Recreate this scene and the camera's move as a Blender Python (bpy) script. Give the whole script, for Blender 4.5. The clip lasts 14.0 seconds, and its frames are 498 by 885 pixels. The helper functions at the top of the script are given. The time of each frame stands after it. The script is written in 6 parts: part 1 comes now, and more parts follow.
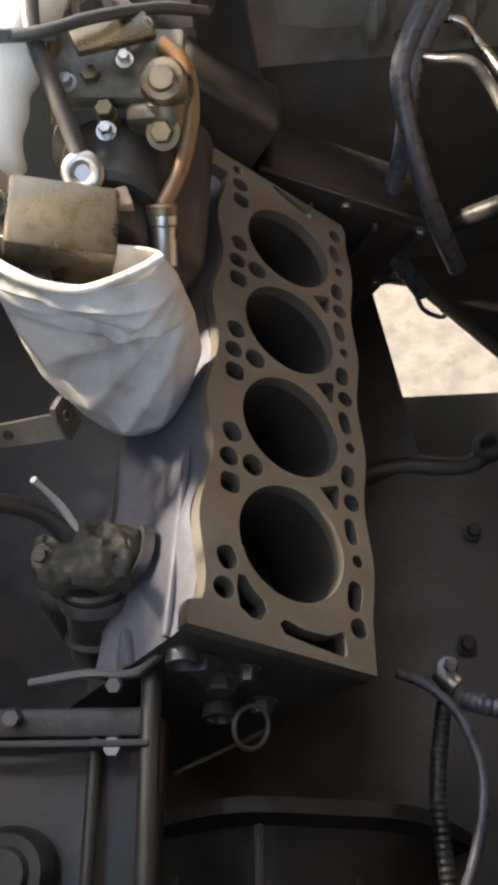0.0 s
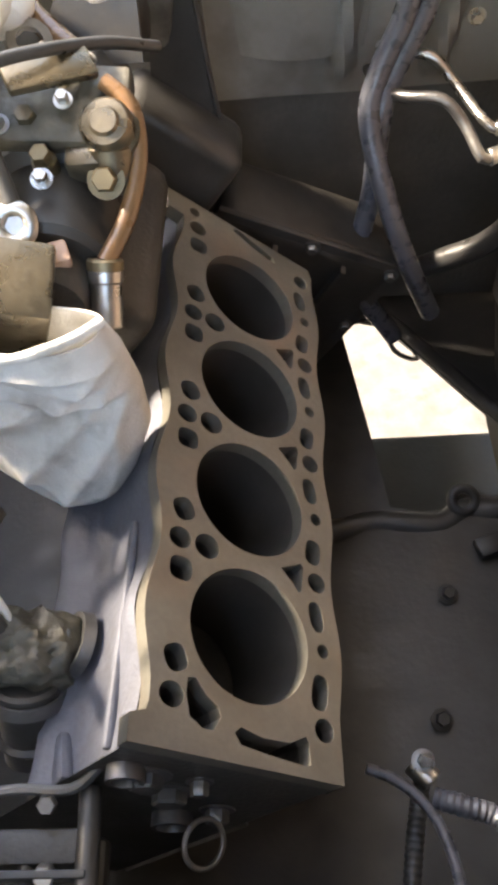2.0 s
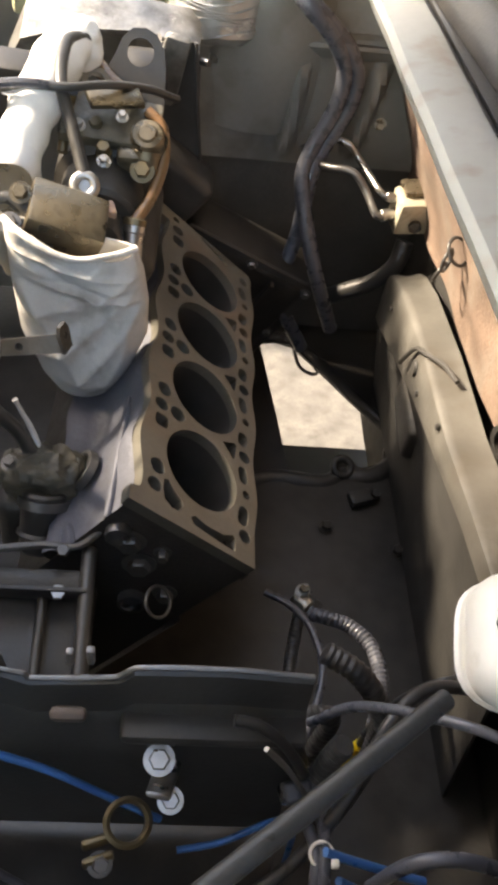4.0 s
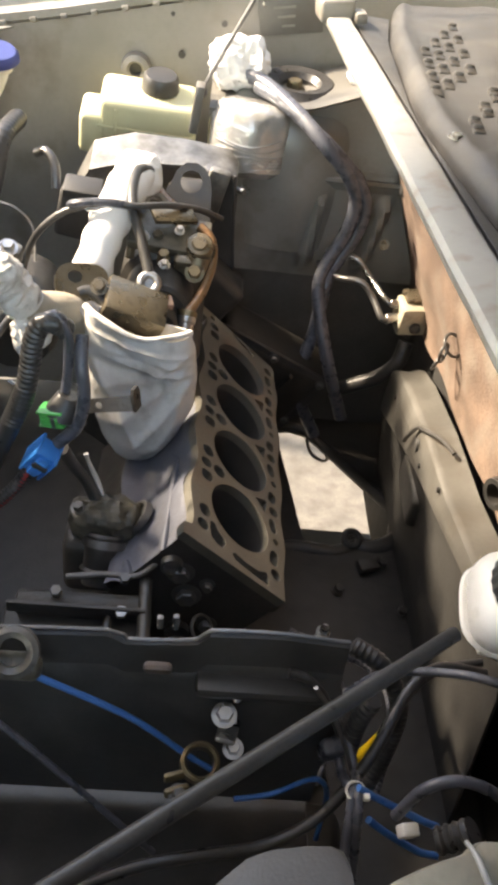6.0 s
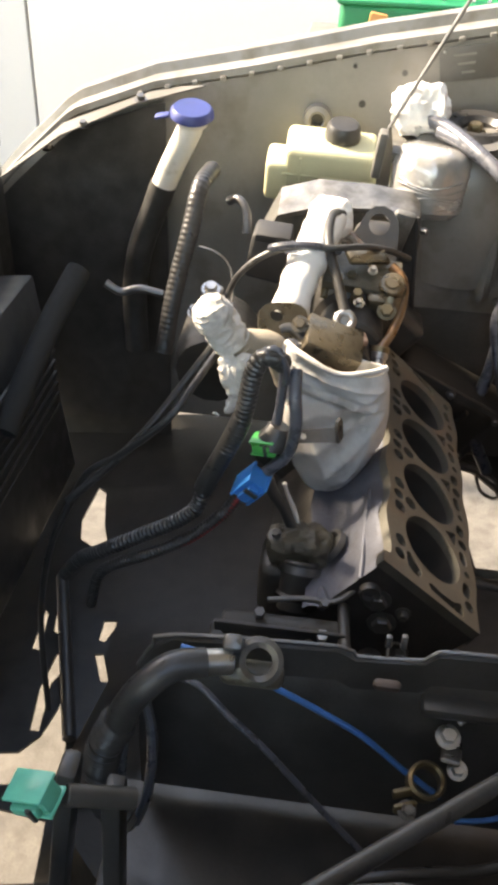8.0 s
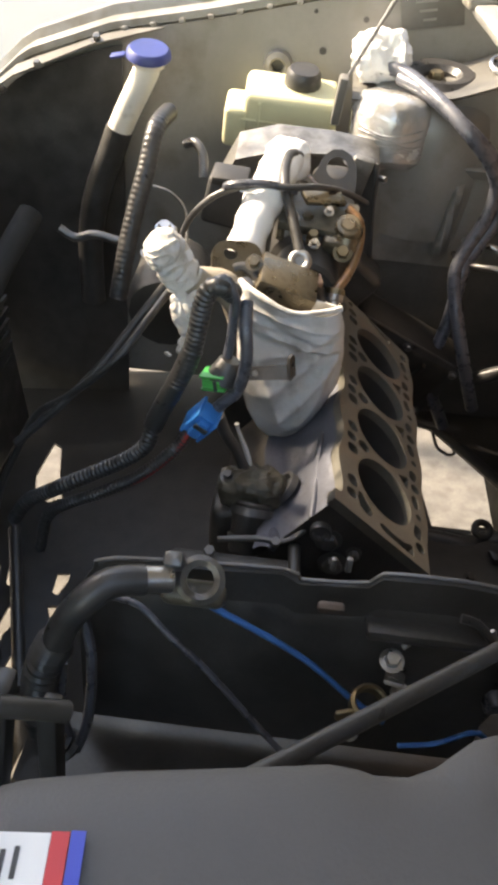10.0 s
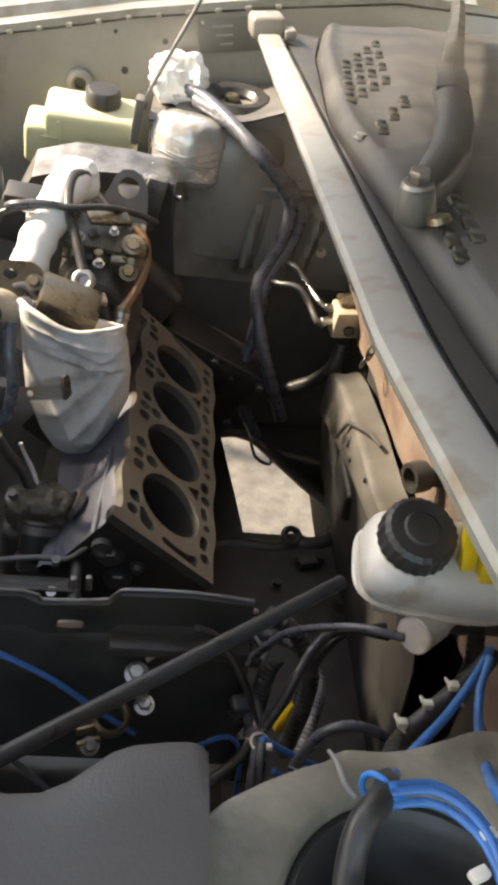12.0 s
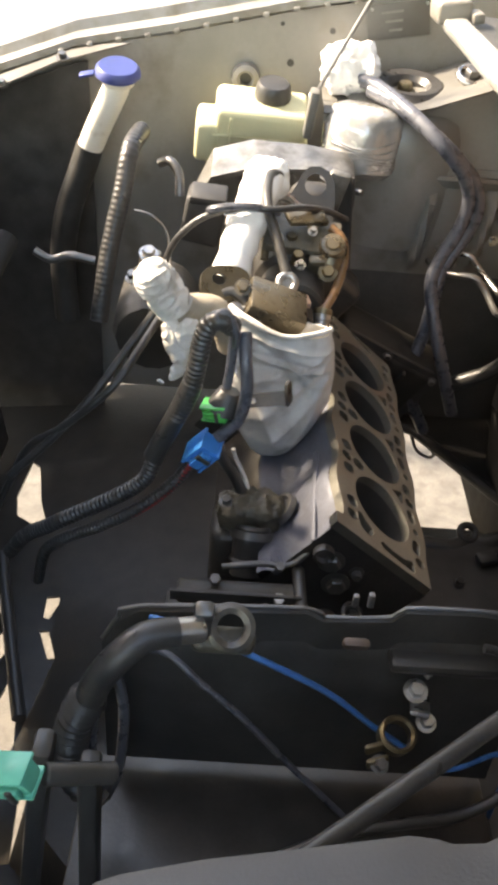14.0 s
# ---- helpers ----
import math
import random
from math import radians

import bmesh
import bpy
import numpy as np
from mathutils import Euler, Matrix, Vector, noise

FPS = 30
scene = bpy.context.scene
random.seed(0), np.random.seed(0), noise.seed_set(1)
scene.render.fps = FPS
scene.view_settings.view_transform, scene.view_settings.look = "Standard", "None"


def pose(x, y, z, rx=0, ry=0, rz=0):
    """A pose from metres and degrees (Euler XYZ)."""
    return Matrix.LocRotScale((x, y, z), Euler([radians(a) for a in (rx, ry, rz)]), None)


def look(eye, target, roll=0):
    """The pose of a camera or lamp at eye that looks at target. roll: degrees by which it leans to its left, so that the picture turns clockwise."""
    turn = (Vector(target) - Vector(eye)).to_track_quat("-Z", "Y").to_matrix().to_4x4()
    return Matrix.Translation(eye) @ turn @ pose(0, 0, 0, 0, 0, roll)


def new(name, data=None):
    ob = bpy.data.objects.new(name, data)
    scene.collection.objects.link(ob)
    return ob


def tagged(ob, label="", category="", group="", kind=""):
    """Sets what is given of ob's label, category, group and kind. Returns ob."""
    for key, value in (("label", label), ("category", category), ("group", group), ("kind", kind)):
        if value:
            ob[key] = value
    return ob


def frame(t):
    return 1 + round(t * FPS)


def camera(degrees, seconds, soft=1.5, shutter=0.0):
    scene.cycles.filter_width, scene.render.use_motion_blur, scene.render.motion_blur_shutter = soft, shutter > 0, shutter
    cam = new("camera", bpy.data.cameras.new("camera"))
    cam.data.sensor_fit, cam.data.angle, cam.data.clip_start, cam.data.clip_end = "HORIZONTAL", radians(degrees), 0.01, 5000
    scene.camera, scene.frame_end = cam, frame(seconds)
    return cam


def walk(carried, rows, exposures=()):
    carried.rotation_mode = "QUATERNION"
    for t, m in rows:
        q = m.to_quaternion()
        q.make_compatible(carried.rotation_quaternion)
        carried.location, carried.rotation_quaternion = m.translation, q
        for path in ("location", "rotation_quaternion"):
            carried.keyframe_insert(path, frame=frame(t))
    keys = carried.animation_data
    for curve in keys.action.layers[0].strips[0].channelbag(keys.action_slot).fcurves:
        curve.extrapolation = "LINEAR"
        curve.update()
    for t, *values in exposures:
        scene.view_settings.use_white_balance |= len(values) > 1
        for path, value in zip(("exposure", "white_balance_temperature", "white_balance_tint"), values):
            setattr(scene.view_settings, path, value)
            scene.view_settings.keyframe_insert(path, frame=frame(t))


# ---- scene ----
cam = camera(32.6, 14.0, 4.2)
PATH = [
    (0, (0.062, -0.217, 1.175), (-0.127, 0.972, -0.422), -9.9),
    (0.5, (0.096, -0.147, 1.131), (-0.227, 0.888, -0.55), -22.1),
    (1, (0.095, -0.125, 1.128), (-0.116, 0.962, -0.537), -16.3),
    (1.5, (0.079, -0.139, 1.137), (-0.071, 1.015, -0.49), -9.7),
    (2, (0.07, -0.158, 1.154), (-0.055, 1.062, -0.426), -7.4),
    (2.5, (0.056, -0.197, 1.19), (-0.063, 1.176, -0.26), -4.6),
    (3, (0.049, -0.276, 1.204), (0.07, 1.089, -0.257), 1.5),
    (3.2, (0.045, -0.316, 1.218), (0.096, 1.051, -0.241), 3.5),
    (5.3, (-0.002, -0.538, 1.257), (0.189, 0.962, -0.051), 9.1),
    (5.5, (-0.002, -0.551, 1.262), (0.181, 0.969, -0.025), 8.7),
    (6, (-0.02, -0.573, 1.285), (0.121, 1.013, 0.074), 8.0),
    (6.5, (-0.046, -0.589, 1.3), (0.009, 1.041, 0.141), 7.2),
    (7, (-0.063, -0.597, 1.302), (-0.099, 1.044, 0.159), 4.6),
    (7.5, (-0.083, -0.606, 1.3), (-0.221, 1.036, 0.166), 2.8),
    (7.7, (-0.086, -0.606, 1.297), (-0.248, 1.024, 0.15), 2.4),
    (9.8, (-0.083, -0.62, 1.257), (-0.203, 0.991, 0.078), 4.4),
    (10, (-0.069, -0.618, 1.255), (-0.149, 0.984, 0.061), 4.7),
    (10.5, (-0.042, -0.616, 1.253), (-0.043, 0.963, 0.025), 5.1),
    (11, (-0.014, -0.614, 1.268), (0.067, 0.988, 0.074), 5.5),
    (11.5, (0.003, -0.617, 1.28), (0.146, 1.011, 0.127), 7.3),
    (12, (0.022, -0.624, 1.281), (0.225, 0.998, 0.128), 8.9),
    (12.5, (0.011, -0.622, 1.285), (0.148, 1.014, 0.142), 7.6),
    (13, (-0.02, -0.62, 1.278), (0.035, 1.009, 0.118), 6.6),
    (13.5, (-0.051, -0.615, 1.275), (-0.019, 0.991, 0.083), 6.0),
    (14, (-0.111, -0.603, 1.282), (-0.089, 0.992, 0.075), 4.3),
]
walk(cam, [(t, look(eye, target, roll)) for t, eye, target, roll in PATH], [(0.0, 3.15, 8000, 12.5), (0.5, 3.72, 8000, 12.5), (2.0, 3.8, 8000, 12.5), (2.5, 3.55, 8000, 12.5), (3.0, 3.03, 8400, 12.5), (5.5, 3.08, 8400, 12.5), (6.0, 2.98, 8400, 12.5), (6.5, 2.68, 8400, 12.5), (7.5, 2.86, 8400, 12.5), (10.0, 2.78, 8400, 12.5), (11.0, 2.78, 8400, 12.5), (12.0, 2.58, 8400, 12.5), (13.5, 2.88, 8400, 12.5), (14.0, 3.05, 8400, 12.5)])

# ---- light ----
world = bpy.data.worlds.new("sky")
scene.world = world
world.use_nodes = True
wn = world.node_tree
SUN_EL, SUN_AZ = 40.0, -75.0
sky = wn.nodes.new("ShaderNodeTexSky")
sky.sky_type = "NISHITA"
sky.sun_disc = False
sky.sun_elevation = radians(SUN_EL)
sky.sun_rotation = radians(SUN_AZ)
wn.links.new(sky.outputs[0], wn.nodes["Background"].inputs[0])
wn.nodes["Background"].inputs[1].default_value = 0.15
sun = new("sun", bpy.data.lights.new("sun", "SUN"))
sun.data.energy = 2.4
sun.data.angle = radians(7.0)
sun.data.color = (1.0, 0.95, 0.88)
sun.matrix_world = look((0, 0, 5), (0 - 5 * math.sin(radians(SUN_AZ)) / math.tan(radians(SUN_EL)), 0 - 5 * math.cos(radians(SUN_AZ)) / math.tan(radians(SUN_EL)), 0))


# ---- materials ----
def mat(name, base, rough=0.5, metal=0.0, vary=0.25, scale=30.0, bump=0.15, fine=220.0, dirt=None, dirt_amount=0.0, coat=0.0, sheen=0.0, dirt_scale=9.0):
    m = bpy.data.materials.new(name)
    m.use_nodes = True
    nt = m.node_tree
    b = nt.nodes["Principled BSDF"]
    b.inputs["Metallic"].default_value = metal
    b.inputs["Coat Weight"].default_value = coat
    b.inputs["Sheen Weight"].default_value = sheen
    co = nt.nodes.new("ShaderNodeNewGeometry").outputs["Position"]

    def tex(sc, detail=5.0):
        n = nt.nodes.new("ShaderNodeTexNoise")
        n.inputs["Scale"].default_value = sc
        n.inputs["Detail"].default_value = detail
        nt.links.new(co, n.inputs["Vector"])
        return n.outputs["Fac"]

    def ramp(src, lo, hi, a, c):
        r = nt.nodes.new("ShaderNodeMapRange")
        r.inputs[1].default_value, r.inputs[2].default_value, r.inputs[3].default_value, r.inputs[4].default_value = lo, hi, a, c
        nt.links.new(src, r.inputs[0])
        return r.outputs[0]

    def mix(fac, a, c):
        x = nt.nodes.new("ShaderNodeMix")
        x.data_type = "RGBA"
        nt.links.new(fac, x.inputs[0])
        for sock, v in ((x.inputs[6], a), (x.inputs[7], c)):
            if isinstance(v, tuple):
                sock.default_value = (*v, 1)
            else:
                nt.links.new(v, sock)
        return x.outputs[2]

    big, small = tex(scale), tex(fine, 3.0)
    dark = tuple(c * (1 - vary) for c in base)
    light = tuple(min(1.0, c * (1 + vary)) for c in base)
    colour = mix(ramp(big, 0.3, 0.7, 0, 1), dark, light)
    colour = mix(ramp(small, 0.35, 0.75, 0.0, 0.35), colour, tuple(c * (1 - 1.2 * min(vary, 0.6)) for c in base))
    if dirt:
        colour = mix(ramp(tex(dirt_scale, 8.0), 0.62 - dirt_amount * 0.4, 0.72, 0, 0.85), colour, dirt)
    nt.links.new(colour, b.inputs["Base Color"])
    nt.links.new(ramp(big, 0.3, 0.7, max(0.02, rough - 0.1), min(1, rough + 0.12)), b.inputs["Roughness"])
    if bump:
        bp = nt.nodes.new("ShaderNodeBump")
        bp.inputs["Strength"].default_value = bump
        bp.inputs["Distance"].default_value = 0.002
        nt.links.new(small, bp.inputs["Height"])
        nt.links.new(bp.outputs[0], b.inputs["Normal"])
    return m


M_DECK = mat("machined_iron", (0.155, 0.145, 0.12), 0.44, 0.35, 0.24, 22, 0.12, 260, (0.235, 0.16, 0.108), 0.34, dirt_scale=10)
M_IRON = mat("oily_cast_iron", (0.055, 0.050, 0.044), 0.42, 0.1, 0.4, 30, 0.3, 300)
# near-black bore colour carries the shade inside the cylinders
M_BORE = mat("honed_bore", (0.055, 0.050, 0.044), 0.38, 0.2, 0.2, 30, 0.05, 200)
M_BLOCKSIDE = mat("grey_block_paint", (0.13, 0.136, 0.163), 0.55, 0.15, 0.2, 26, 0.25, 240, (0.10, 0.10, 0.11), 0.2, dirt_scale=30)
M_BLACK = mat("black_plastic", (0.046, 0.044, 0.041), 0.38, 0.0, 0.3, 40, 0.1, 300)
M_RUBBER = mat("black_rubber", (0.040, 0.039, 0.038), 0.36, 0.0, 0.15, 90, 0.1, 400)
M_RUBBER2 = mat("grey_rubber_hose", (0.078, 0.082, 0.097), 0.30, 0.0, 0.12, 90, 0.1, 400)
M_BODY = mat("grey_body_paint", (0.235, 0.225, 0.205), 0.42, 0.1, 0.14, 9, 0.05, 160, (0.16, 0.14, 0.115), 0.12, dirt_scale=14)
M_BODY2 = mat("dusty_body_paint", (0.13, 0.125, 0.113), 0.55, 0.05, 0.2, 12, 0.1, 160, (0.10, 0.09, 0.075), 0.25, dirt_scale=18)
M_RAIL = mat("light_grey_rail", (0.32, 0.32, 0.305), 0.36, 0.1, 0.12, 10, 0.05, 160, (0.22, 0.17, 0.12), 0.2, dirt_scale=34)
M_FLANGE = mat("worn_wing_flange", (0.25, 0.245, 0.23), 0.42, 0.2, 0.16, 14, 0.08, 160, (0.16, 0.14, 0.11), 0.3, dirt_scale=30)
M_COWL = mat("grey_cowl_plastic", (0.042, 0.041, 0.040), 0.55, 0.0, 0.25, 18, 0.2, 500, (0.065, 0.062, 0.058), 0.3, dirt_scale=16)
M_COVER = mat("grey_cover_plastic", (0.075, 0.072, 0.072), 0.5, 0.0, 0.12, 10, 0.15, 600)
M_RUST = mat("brown_sound_board", (0.135, 0.092, 0.068), 0.8, 0.0, 0.35, 30, 0.5, 260, (0.17, 0.145, 0.12), 0.34, dirt_scale=14)
M_CLOTH = mat("white_cloth", (0.66, 0.64, 0.60), 0.9, 0.0, 0.12, 30, 0.3, 500, (0.34, 0.32, 0.28), 0.18, dirt_scale=28)
M_WHITE = mat("white_wrap", (0.84, 0.83, 0.80), 0.7, 0.0, 0.05, 30, 0.2, 300)
M_FOIL = mat("clear_wrapped_grey_pot", (0.46, 0.455, 0.44), 0.2, 0.4, 0.2, 26, 0.9, 70, coat=1.0)
M_TANK = mat("yellowed_plastic_tank", (0.62, 0.60, 0.38), 0.45, 0.0, 0.08, 14, 0.05, 200)
M_RES = mat("milky_plastic", (0.78, 0.74, 0.65), 0.35, 0.0, 0.08, 16, 0.05, 200, (0.45, 0.38, 0.27), 0.1, dirt_scale=30)
M_BLUECAP = mat("blue_plastic", (0.035, 0.05, 0.19), 0.4, 0.0, 0.15, 30, 0.05, 200)
M_BLUE = mat("bright_blue_plastic", (0.02, 0.22, 0.62), 0.35, 0.0, 0.15, 40, 0.05, 200)
M_BLUEW = mat("blue_cable", (0.04, 0.17, 0.46), 0.35, 0.0, 0.15, 60, 0.05, 200)
M_GREEN = mat("green_plastic", (0.05, 0.42, 0.09), 0.35, 0.0, 0.15, 40, 0.05, 200)
M_TEAL = mat("pale_teal_plastic", (0.10, 0.50, 0.36), 0.35, 0.0, 0.15, 40, 0.05, 200)
M_CASE = mat("green_case_plastic", (0.0, 0.19, 0.075), 0.45, 0.0, 0.12, 20, 0.05, 200)
M_RED = mat("dark_red_cable", (0.30, 0.03, 0.03), 0.45, 0.0, 0.2, 60, 0.05, 200)
M_YELLOW = mat("yellow_plastic", (0.75, 0.50, 0.02), 0.45, 0.0, 0.1, 60, 0.05, 200)
M_STEEL = mat("bright_steel", (0.48, 0.47, 0.45), 0.3, 0.95, 0.2, 50, 0.1, 300)
M_GREYSTEEL = mat("dull_steel", (0.20, 0.195, 0.19), 0.42, 0.8, 0.25, 40, 0.15, 260)
M_ALU = mat("grimy_aluminium", (0.24, 0.235, 0.22), 0.42, 0.7, 0.35, 28, 0.35, 220, (0.06, 0.052, 0.045), 0.42, dirt_scale=30)
M_ZINC = mat("yellow_zinc", (0.165, 0.138, 0.098), 0.30, 0.75, 0.2, 60, 0.15, 240, (0.10, 0.085, 0.06), 0.1, dirt_scale=60)
M_BRASS = mat("brass", (0.20, 0.16, 0.098), 0.42, 0.8, 0.25, 60, 0.1, 240)
M_UNDERSEAL = mat("black_underseal", (0.075, 0.070, 0.062), 0.6, 0.0, 0.3, 20, 0.35, 180)
M_DRAB = mat("dusty_tan_sleeve", (0.36, 0.31, 0.24), 0.75, 0.0, 0.2, 26, 0.25, 260)
M_GRIME = mat("grimy_casting", (0.12, 0.108, 0.082), 0.45, 0.25, 0.45, 46, 0.7, 150, (0.05, 0.045, 0.035), 0.4, dirt_scale=40)
M_TURRET = mat("olive_dusty_turret", (0.27, 0.245, 0.19), 0.55, 0.0, 0.3, 26, 0.6, 150, (0.12, 0.105, 0.08), 0.35, dirt_scale=22)
M_GREASE = mat("wet_black_grease", (0.034, 0.031, 0.027), 0.46, 0.0, 0.4, 40, 0.2, 160)
# dusty leg paint, its base darkened to carry the shade on the leg
M_LEG_SHADED = mat("dusty_shaded_leg_paint", (0.085, 0.081, 0.072), 0.5, 0.05, 0.25, 16, 0.15, 160, (0.06, 0.053, 0.043), 0.3, dirt_scale=22)
# near-black that puts deep shade into the colour of low, hidden parts
M_SHADE = mat("shade_black", (0.018, 0.017, 0.015), 0.85, 0.0, 0.3, 30, 0.2, 160)
M_PALEZINC = mat("pale_zinc", (0.48, 0.44, 0.34), 0.42, 0.35, 0.15, 40, 0.1, 240, (0.2, 0.16, 0.11), 0.15, dirt_scale=40)
M_BROWNHOSE = mat("brown_clear_hose", (0.19, 0.10, 0.045), 0.3, 0.0, 0.2, 40, 0.05, 240, coat=0.3)
M_CONCRETE = mat("concrete", (0.125, 0.115, 0.102), 0.85, 0.0, 0.3, 22, 0.6, 190, (0.075, 0.068, 0.06), 0.34, dirt_scale=26)
M_WALL = mat("white_wall_panel", (0.72, 0.685, 0.63), 0.6, 0.0, 0.03, 2, 0.02, 90)
M_STICKER = mat("white_paper_label", (0.75, 0.75, 0.74), 0.5, 0.0, 0.04, 40, 0.02, 90)
M_STRED = mat("red_label_ink", (0.55, 0.05, 0.06), 0.5, 0.0, 0.05, 40, 0.0, 90)
M_STBLUE = mat("blue_label_ink", (0.05, 0.08, 0.45), 0.5, 0.0, 0.05, 40, 0.0, 90)
M_INK = mat("dark_label_ink", (0.05, 0.05, 0.05), 0.5, 0.0, 0.05, 40, 0.0, 90)
M_ORANGE = mat("orange_brown_wood", (0.52, 0.25, 0.08), 0.6, 0.0, 0.15, 40, 0.05, 200)


# ---- builders ----
def V(*a):
    return Vector(a)


def thing(name, at, label, category, group="", kind=""):
    e = new(name)
    e.location = at
    e.empty_display_size = 0.02
    return tagged(e, label, category, group, kind)


def finish(bm, name, material, smooth=40.0):
    bmesh.ops.recalc_face_normals(bm, faces=bm.faces)
    me = bpy.data.meshes.new(name)
    bm.to_mesh(me)
    bm.free()
    me.materials.append(material)
    if smooth:
        me.shade_smooth()
        me.set_sharp_from_angle(angle=radians(smooth))
    return me


def part(name, bm, material, parent, label="", smooth=40.0):
    ob = new(name, finish(bm, name, material, smooth))
    ob.parent = parent
    if parent.type == "EMPTY":
        ob.matrix_parent_inverse = Matrix.Translation(-Vector(parent.location))
    return tagged(ob, label)


def solo(name, bm, material, label, category, group="", kind="", smooth=40.0):
    return tagged(new(name, finish(bm, name, material, smooth)), label, category, group, kind)


def join(*bms):
    out = bmesh.new()
    for b in bms:
        me = bpy.data.meshes.new("tmp")
        b.to_mesh(me)
        b.free()
        out.from_mesh(me)
        bpy.data.meshes.remove(me)
    return out


def box(c, s, m=None, bevel=0.002, seg=2):
    bm = bmesh.new()
    bmesh.ops.create_cube(bm, size=1.0)
    for v in bm.verts:
        v.co = V(v.co.x * s[0], v.co.y * s[1], v.co.z * s[2])
    if bevel:
        bmesh.ops.bevel(bm, geom=bm.edges[:], offset=min(bevel, 0.45 * min(s)), segments=seg, affect="EDGES", profile=0.5)
    bm.transform(Matrix.Translation(c) @ (m or Matrix()))
    return bm


def aim(a, b):
    d = Vector(b) - Vector(a)
    return Matrix.Translation(a) @ d.to_track_quat("Z", "Y").to_matrix().to_4x4(), d.length


def lathe(profile, m=None, n=28, ripple=None):
    """A turned body: (radius, height) pairs about the z axis of m."""
    bm = bmesh.new()
    rings = []
    for r, h in profile:
        if r < 1e-6:
            rings.append([bm.verts.new((0, 0, h))])
        else:
            rings.append([bm.verts.new((r * (ripple(k / n) if ripple else 1) * math.cos(2 * math.pi * k / n), r * (ripple(k / n) if ripple else 1) * math.sin(2 * math.pi * k / n), h)) for k in range(n)])
    for a, b in zip(rings, rings[1:]):
        for k in range(n):
            j = (k + 1) % n
            if len(a) == 1 and len(b) == 1:
                continue
            if len(a) == 1:
                bm.faces.new((a[0], b[k], b[j]))
            elif len(b) == 1:
                bm.faces.new((a[k], a[j], b[0]))
            else:
                bm.faces.new((a[k], a[j], b[j], b[k]))
    bm.transform(m or Matrix())
    return bm


def rod(a, b, r, r2=None, n=16, cham=0.12):
    m, h = aim(a, b)
    r2 = r if r2 is None else r2
    c = cham * min(r, r2)
    return lathe([(0, 0), (r - c, 0), (r, c), (r2, h - c), (r2 - c, h), (0, h)], m, n)


def hexbolt(at, axis, r, h, washer=True):
    """A hexagon bolt head with its washer, on the point at, along axis."""
    m, _ = aim(at, Vector(at) + Vector(axis))
    head = lathe([(0, 0.1 * h), (r * 0.94, 0.1 * h), (r, 0.2 * h), (r, 0.85 * h), (r * 0.86, h), (0, h)], m, 6)
    if not washer:
        return head
    return join(head, lathe([(0, 0), (r * 1.5, 0), (r * 1.5, 0.12 * h), (0, 0.13 * h)], m, 18))


def smooth_path(pts, step):
    P = [Vector(p) for p in pts]
    P = [2 * P[0] - P[1]] + P + [2 * P[-1] - P[-2]]
    out = []
    for i in range(1, len(P) - 2):
        a, b, c, d = P[i - 1:i + 3]
        n = max(2, int((c - b).length / step))
        for k in range(n):
            t = k / n
            out.append(0.5 * ((2 * b) + (c - a) * t + (2 * a - 5 * b + 4 * c - d) * t * t + (3 * b - a - 3 * c + d) * t ** 3))
    out.append(P[-2])
    return out


def tube(pts, r, n=10, step=0.006, ridge=0.0, pitch=0.005, wob=0.0):
    """A hose, pipe or cable along a smooth path; ridge makes it corrugated."""
    if ridge:
        step = pitch / 4
    path = smooth_path(pts, step)
    bm = bmesh.new()
    rings = []
    t0 = (path[1] - path[0]).normalized()
    side = t0.orthogonal().normalized()
    run = 0.0
    for i, p in enumerate(path):
        t = (path[min(i + 1, len(path) - 1)] - path[max(i - 1, 0)]).normalized()
        side = (side - t * side.dot(t)).normalized()
        up = t.cross(side)
        if i:
            run += (p - path[i - 1]).length
        rr = r * (1 - ridge * (0.5 + 0.5 * math.cos(2 * math.pi * run / pitch))) if ridge else r
        if wob:
            rr *= 1 + wob * noise.noise(p * 60)
        rings.append([bm.verts.new(p + rr * (math.cos(2 * math.pi * k / n) * side + math.sin(2 * math.pi * k / n) * up)) for k in range(n)])
    for a, b in zip(rings, rings[1:]):
        for k in range(n):
            bm.faces.new((a[k], a[(k + 1) % n], b[(k + 1) % n], b[k]))
    bm.faces.new(rings[0][::-1])
    bm.faces.new(rings[-1])
    return bm


def ring(at, axis, R, r, n=28, k=10):
    m, _ = aim(at, Vector(at) + Vector(axis))
    return lathe([(R + r * math.cos(2 * math.pi * i / k), r * math.sin(2 * math.pi * i / k)) for i in range(k + 1)], m, n)


def plate(outline, holes, thick, m=None, bevel=0.0):
    """A sheet with an outline and holes in its x-y plane, top at z = 0, thickened downwards."""
    bm = bmesh.new()
    loops = []
    for loop in [outline] + list(holes):
        vs = [bm.verts.new((x, y, 0)) for x, y in loop]
        es = [bm.edges.new((vs[i], vs[(i + 1) % len(vs)])) for i in range(len(vs))]
        loops.append(vs)
    bmesh.ops.triangle_fill(bm, use_beauty=True, use_dissolve=False, edges=bm.edges[:])
    top = bm.faces[:]
    for loop in loops:
        lo = [bm.verts.new((v.co.x, v.co.y, -thick)) for v in loop]
        for i in range(len(loop)):
            j = (i + 1) % len(loop)
            bm.faces.new((loop[i], loop[j], lo[j], lo[i]))
    bm.transform(m or Matrix())
    return bm


